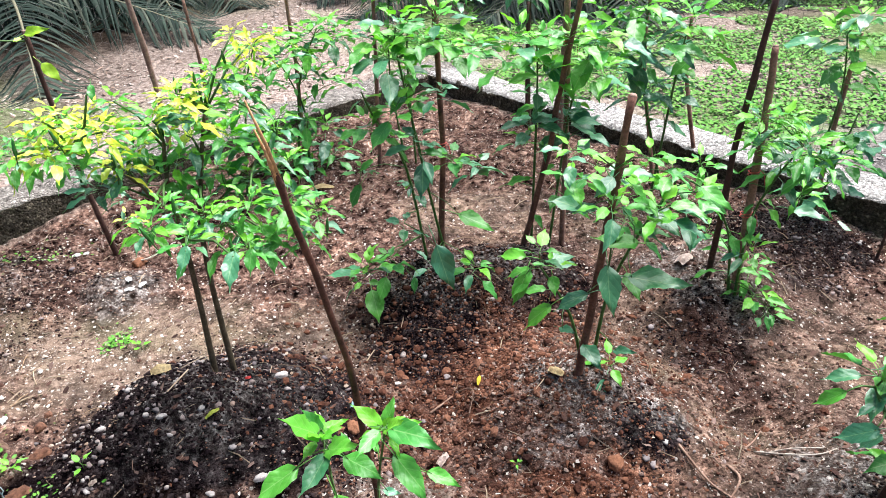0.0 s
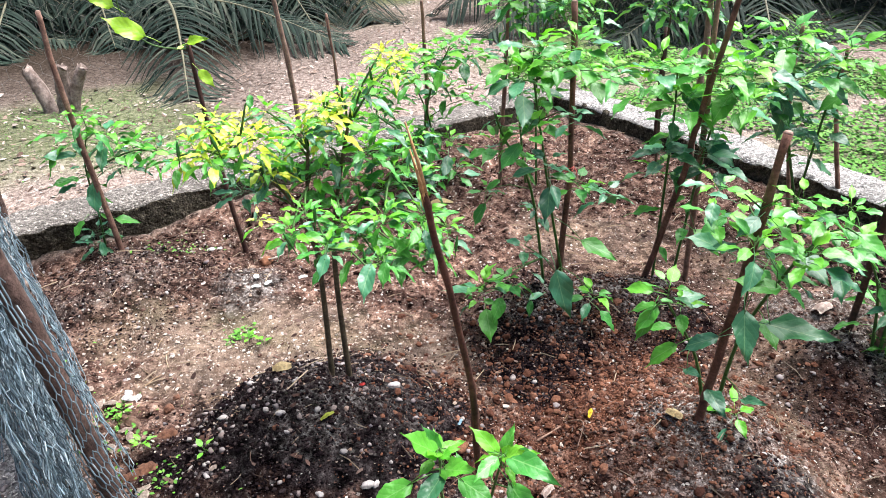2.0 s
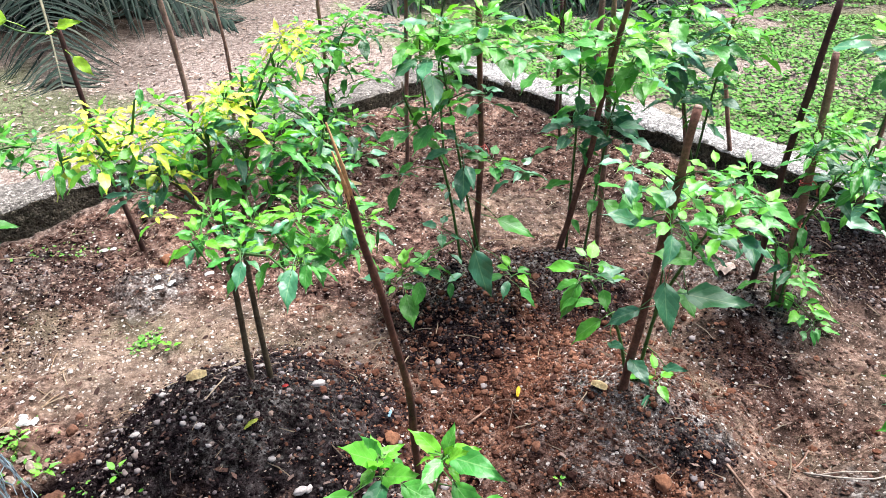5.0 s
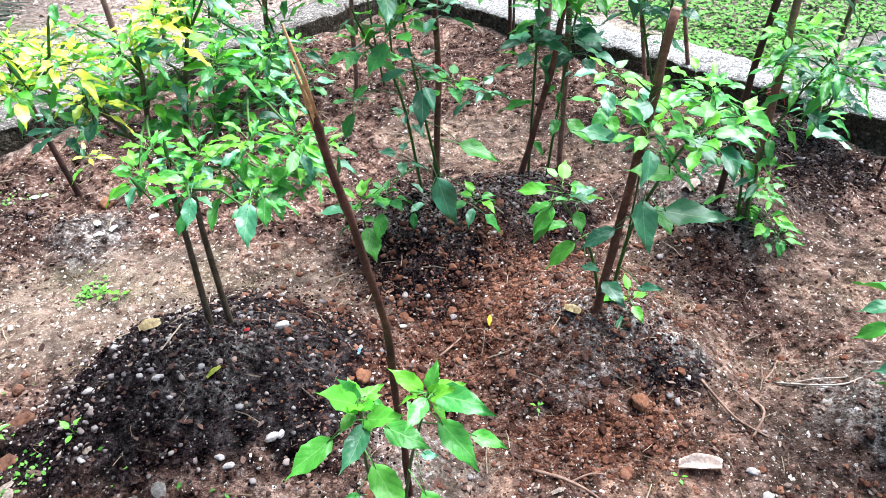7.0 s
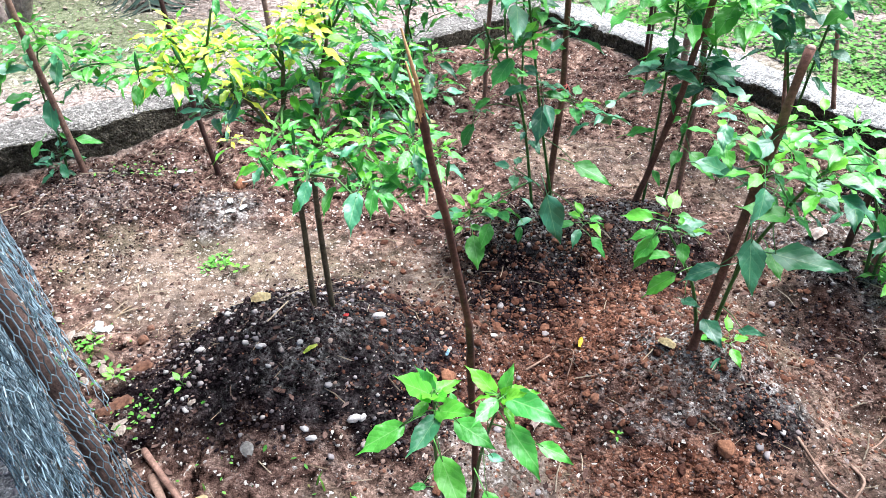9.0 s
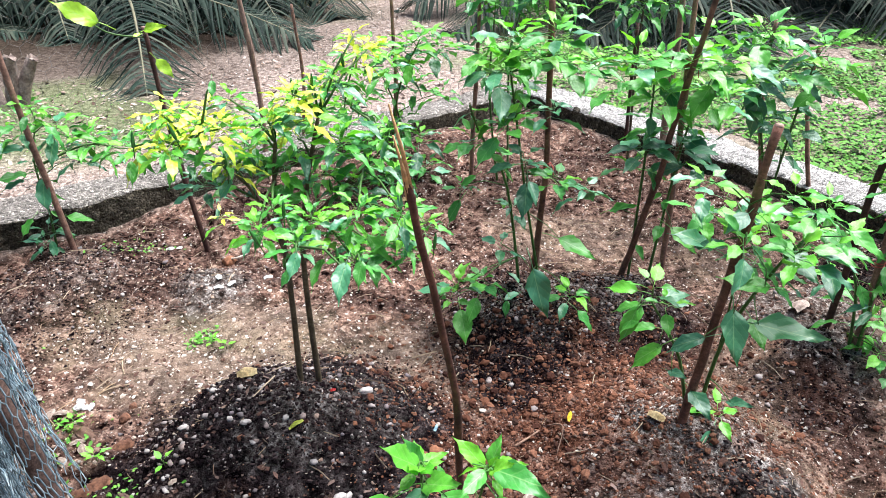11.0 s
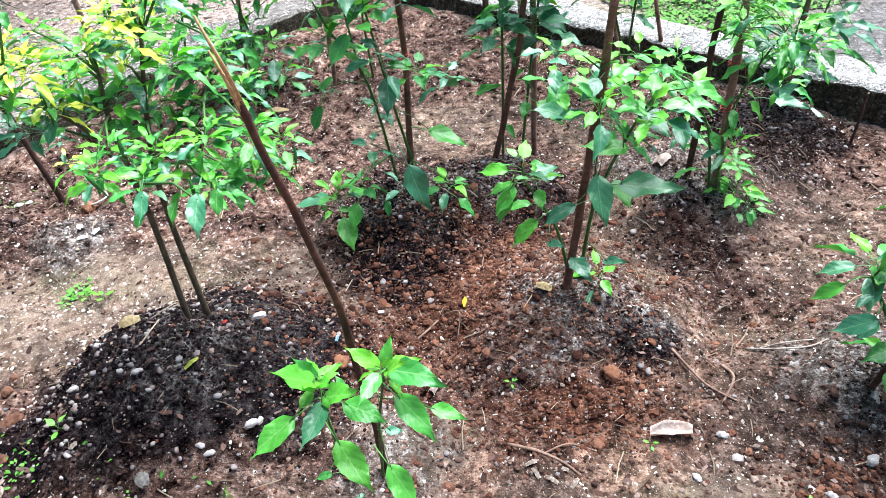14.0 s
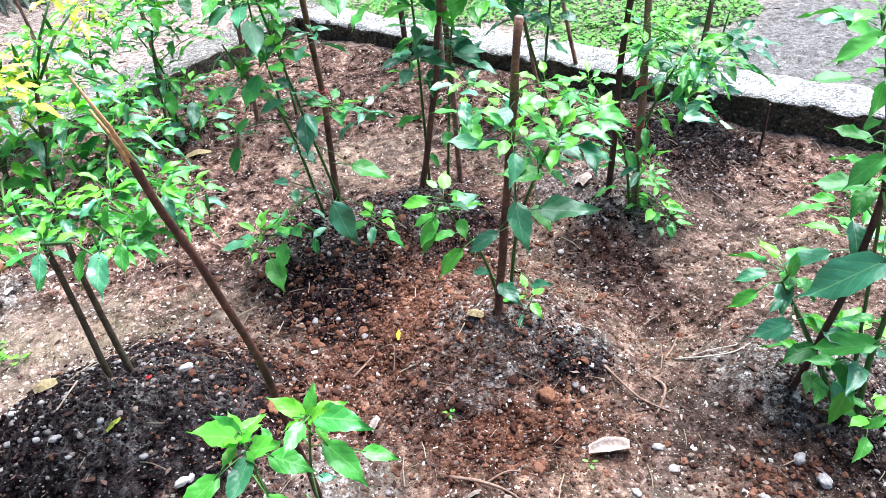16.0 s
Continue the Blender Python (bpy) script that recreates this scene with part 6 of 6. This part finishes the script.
for k, (dx, dy, a) in enumerate(((0, 0, 0.2), (0.018, 0.01, 1.6), (-0.012, 0.014, 2.7), (0.004, -0.016, 4.0))):
    curled("white_petal", -1.321 + dx, 1.431 + dy, 0.03, 0.022, 0.3, M_WHITE, "white fallen petal on the path", "petal", a, lift=0.004 * k)
for x, y, s in ((-1.181, 1.412, 0.02), (-1.129, 1.31, 0.026), (-1.124, 1.18, 0.03), (-1.142, 1.138, 0.022), (-1.187, 1.466, 0.014)):
    lump_thing("brown_clod", x, y, (s, s * 0.8, s * 0.6), M_CLOD, "rough reddish-brown clod beside the compost mound", "clod", x * 9, x * 30)
for k, (x, y) in enumerate(((-1.479, 1.455), (-1.4, 1.397), (-1.357, 1.392), (-1.046, 1.065), (-1.244, 1.29), (-1.212, 1.263), (-1.362, 1.297), (-1.251, 1.226), (-1.08, 1.1), (-1.0, 0.99))):
    curled("pale_scrap", x, y, 0.035 + 0.004 * (k % 3), 0.02 + 0.003 * (k % 2), 0.25, M_SCRAP, "pale dry scrap of leaf on the soil", "leaf", k * 1.7)
curled("red_scrap", -0.872, 1.121, 0.022, 0.014, 0.4, M_SCRAP, "pinkish dry petal on the compost", "petal", 0.9)
for x, y, s in ((-0.457, 1.098, 0.016), (-0.461, 1.405, 0.018), (-0.544, 1.041, 0.013), (-0.56, 1.05, 0.012), (-0.93, 1.3, 0.014), (-0.7, 1.2, 0.013), (0.62, 1.0, 0.014), (-0.44, 1.11, 0.012), (1.0, 0.92, 0.02), (0.88, 0.86, 0.018)):
    lump_thing("stone", x, y, (s, s * 0.62, s * 0.5), M_PEBBLE, "smooth pale grey oval stone", "stone", x * 7, x * 40)
for x, y, a in ((-1.146, 2.02, 0.3), (-1.11, 2.05, 1.2), (-1.16, 2.06, 2.2), (-1.02, 2.17, 0.5), (-1.5, 2.35, 0.2), (-1.47, 2.36, 1.4)):
    curled("white_flake", x, y, 0.035, 0.022, 0.2, M_WHITE, "white papery flake on the soil", "flake", a)
stick([(-0.973, 1.029, 0.0), (-0.87, 0.94, 0.02), (-0.756, 0.858, 0.0), (-0.66, 0.78, 0.0)], 0.0085, M_STAKE, "dry brown stick lying on the soil")
stick([(-0.913, 0.955, 0.0), (-0.85, 0.89, 0.015), (-0.789, 0.841, 0.0), (-0.73, 0.78, 0.0)], 0.0105, M_ROOT, "thick pale brown stick lying beside a pole")
stick([(-0.95, 0.93, 0.0), (-0.88, 0.85, 0.02), (-0.82, 0.78, 0.0)], 0.008, M_ROOT, "short pale stick beside a pole")
stick([(0.122, 1.049, 0.0), (0.18, 1.0, 0.008), (0.237, 0.974, 0.004), (0.27, 0.94, 0.0)], 0.004, M_ROOT, "pale forked twig lying on the soil")
stick([(-0.065, 1.434, 0.0), (-0.03, 1.465, 0.006), (0.0, 1.495, 0.0)], 0.0035, M_ROOT, "small dry twig on the soil")
stick([(0.58, 1.238, 0.0), (0.64, 1.15, 0.006), (0.696, 1.086, 0.0)], 0.0035, M_ROOT, "dry root lying across the soil")
stick([(0.70, 1.2, 0.0), (0.712, 1.15, 0.012), (0.66, 1.09, 0.0)], 0.004, M_ROOT, "curved dry root on the soil")
stick([(0.72, 1.23, 0.0), (0.80, 1.29, 0.01), (0.86, 1.36, 0.0)], 0.003, M_ROOT, "thin root at the edge of a hollow")
stick([(0.79, 1.25, 0.0), (0.84, 1.19, 0.012), (0.9, 1.17, 0.006), (0.95, 1.18, 0.0)], 0.0025, M_PALE_STRAW, "bleached dry grass blade on the soil", "grass_blade")
stick([(0.80, 1.235, 0.0), (0.85, 1.2, 0.018), (0.93, 1.2, 0.0)], 0.002, M_PALE_STRAW, "bleached dry grass blade on the soil", "grass_blade")
stick([(-1.27, 2.33, 0.0), (-1.2, 2.29, 0.02), (-1.17, 2.34, 0.012), (-1.2, 2.4, 0.0)], 0.0045, M_PALE_STRAW, "pale curled root beside a stake")
stick([(0.02, 1.505, 0.0), (0.06, 1.46, 0.01), (0.045, 1.40, 0.0)], 0.0022, M_ROOT, "thin upright twig on the soil")


M_BLUE = rough_stuff("blue_plastic", (0.3, 0.5, 0.62), (0.45, 0.65, 0.75), 30, 0.4, 0.1)
M_FRESH = rough_stuff("fallen_green_leaf", (0.3, 0.38, 0.04), (0.5, 0.52, 0.08), 40, 0.5, 0.2)
curled("plastic_scrap", -0.278, 1.406, 0.026, 0.01, 0.3, M_BLUE, "small light blue plastic scrap on the compost", "scrap", 1.4)
curled("fallen_leaf", -0.581, 1.208, 0.04, 0.013, 0.3, M_FRESH, "yellow-green fallen leaf on the compost mound", "leaf", 0.9, lift=0.004)
curled("brown_leaf", -1.254, 1.331, 0.09, 0.035, 0.35, M_ROOT, "curled brown dead leaf beside the fence", "leaf", -0.4)
curled("brown_leaf", -2.116, 1.52, 0.12, 0.06, 0.25, M_ROOT, "curled brown dead leaf on the bare ground", "leaf", 0.8)
curled("brown_leaf", -2.251, 1.507, 0.14, 0.05, 0.15, M_SCRAP, "flat pale dead leaf on the bare ground", "leaf", 0.2)
stick([(-1.67, 0.979, 0.0), (-1.66, 1.04, 0.02), (-1.655, 1.1, 0.01), (-1.65, 1.2, 0.0)], 0.013, M_ROOT, "thick dry stick lying in the grass")
stick([(0.2, 1.0, 0.004), (0.26, 1.015, 0.008), (0.33, 1.0, 0.0)], 0.0025, M_ROOT, "thin side twig on the soil")
for k, (x, y) in enumerate(((0.17, 0.95), (0.2, 0.93), (0.23, 0.955), (0.165, 0.975), (0.25, 0.92))):
    curled("bark_chip", x, y, 0.03 + 0.004 * (k % 2), 0.011, 0.3, M_SCRAP, "narrow pale chip of bark beside a twig", "bark", 0.5 * k - 1.2, tip=0.7)
for x, y, s in ((0.63, 0.94, 0.015), (0.74, 0.83, 0.012), (0.77, 0.81, 0.012), (0.9, 0.8, 0.02), (0.84, 0.77, 0.018), (0.52, 0.9, 0.012)):
    lump_thing("stone", x, y, (s, s * 0.7, s * 0.5), M_PEBBLE, "smooth pale grey oval stone", "stone", x * 7, x * 40)


def seedling(x, y, count, size, seed):
    """A sprout with a few upright leaves."""
    random.seed(seed)
    ob = empty_at("seedling", x, y, z_at(x, y), "tiny bright green seedling in the bare soil", "seedling", "seedlings in the bed")
    bm = bmesh.new()
    tube(bm, [(0, 0, -0.01), (0.001, 0, size * 0.4), (0, 0.001, size * 0.7)], [0.0014, 0.0012, 0.0008], 5)
    part("stem", bm, M_STEM, ob)
    for k in range(count):
        a, e = k * 2.4 + random.uniform(-0.3, 0.3), random.uniform(0.0, 0.7)
        way = Vector((math.cos(a) * math.cos(e), math.sin(a) * math.cos(e), math.sin(e)))
        set_leaf(ob, Vector((0, 0, size * random.uniform(0.4, 0.7))) + way * size * 0.35, way, size * random.uniform(0.7, 1.0), "n", kind="b")


for k, (x, y, count, size) in enumerate(((-0.923, 1.176, 4, 0.03), (-1.159, 1.238, 6, 0.035), (-1.069, 1.759, 4, 0.035), (-1.019, 1.756, 5, 0.03), (-1.3, 1.36, 5, 0.03), (0.16, 1.2, 4, 0.018), (0.72, 0.8, 4, 0.02), (0.45, 1.0, 3, 0.016))):
    seedling(x, y, count, size, 90 + k)


def grass(count, patches, seed, label):
    """Short thin blades standing in tufts; patches are x, y, reach."""
    r = np.random.RandomState(seed)
    c = np.array(patches)[r.choice(len(patches), count, p=np.array([q[2] ** 2 for q in patches]) / sum(q[2] ** 2 for q in patches))]
    q = r.randn(count, 2) * 0.5
    x, y = c[:, 0] + q[:, 0] * c[:, 2], c[:, 1] + q[:, 1] * c[:, 2]
    keep = value_noise(x, y, 0.09, 51) > -0.25
    x, y = x[keep], y[keep]
    n = len(x)
    z, a, h = height(x, y), r.rand(n) * 6.283, 0.012 + 0.03 * r.rand(n) ** 2
    lean, w = h * (0.4 + 0.9 * r.rand(n)), 0.0012 + 0.0012 * r.rand(n)
    cx, cy = np.cos(a), np.sin(a)
    rows = [(x - cy * w, y + cx * w, z), (x + cy * w, y - cx * w, z), (x + cx * lean * 0.35 + cy * w, y + cy * lean * 0.35 - cx * w, z + h * 0.65),
            (x + cx * lean * 0.35 - cy * w, y + cy * lean * 0.35 + cx * w, z + h * 0.65), (x + cx * lean, y + cy * lean, z + h * 0.9)]
    verts = np.stack([np.stack(p, -1) for p in rows], 1).reshape(-1, 3)
    f = np.arange(n)[:, None] * 5
    me = bpy.data.meshes.new("grass")
    me.from_pydata(verts, [], (f + np.array([0, 1, 2, 3])).tolist() + (f + np.array([3, 2, 4])).tolist())
    me.materials.append(M_GRASS)
    return tagged(new("grass", me), label, "grass", kind="stuff")


M_STRING = rough_stuff("red_string", (0.4, 0.06, 0.05), (0.6, 0.14, 0.1), 60, 0.7, 0.2)
for x, y, z, r in ((0.928, 1.856, 0.37, 0.017), (0.925, 1.858, 0.51, 0.016), (0.424, 2.306, 0.80, 0.016), (-0.012, 2.13, 0.52, 0.016)):
    bm = bmesh.new()
    tube(bm, [(r * math.cos(k * 0.55), r * math.sin(k * 0.55), 0.0009 * k) for k in range(24)] + [(r * 1.6, -r, 0.012), (r * 1.9, -r * 1.4, -0.02)], [0.0016] * 26, 4)
    tie = part("string_tie", bm, M_STRING)
    tie.location = (x, y, z)
    tagged(tie, "pinkish-red string tied round a stake", "string")
grass(5000, [(-1.78, 0.95, 0.34), (-1.95, 1.25, 0.2), (-1.1, 1.12, 0.05), (-0.72, 0.9, 0.06), (-0.5, 0.86, 0.08), (-1.3, 1.32, 0.05)], 61, "short green grass along the fence")
cover_patch("weeds", 3000, weeds, 0.006, 42, "small green weeds in the bare soil")
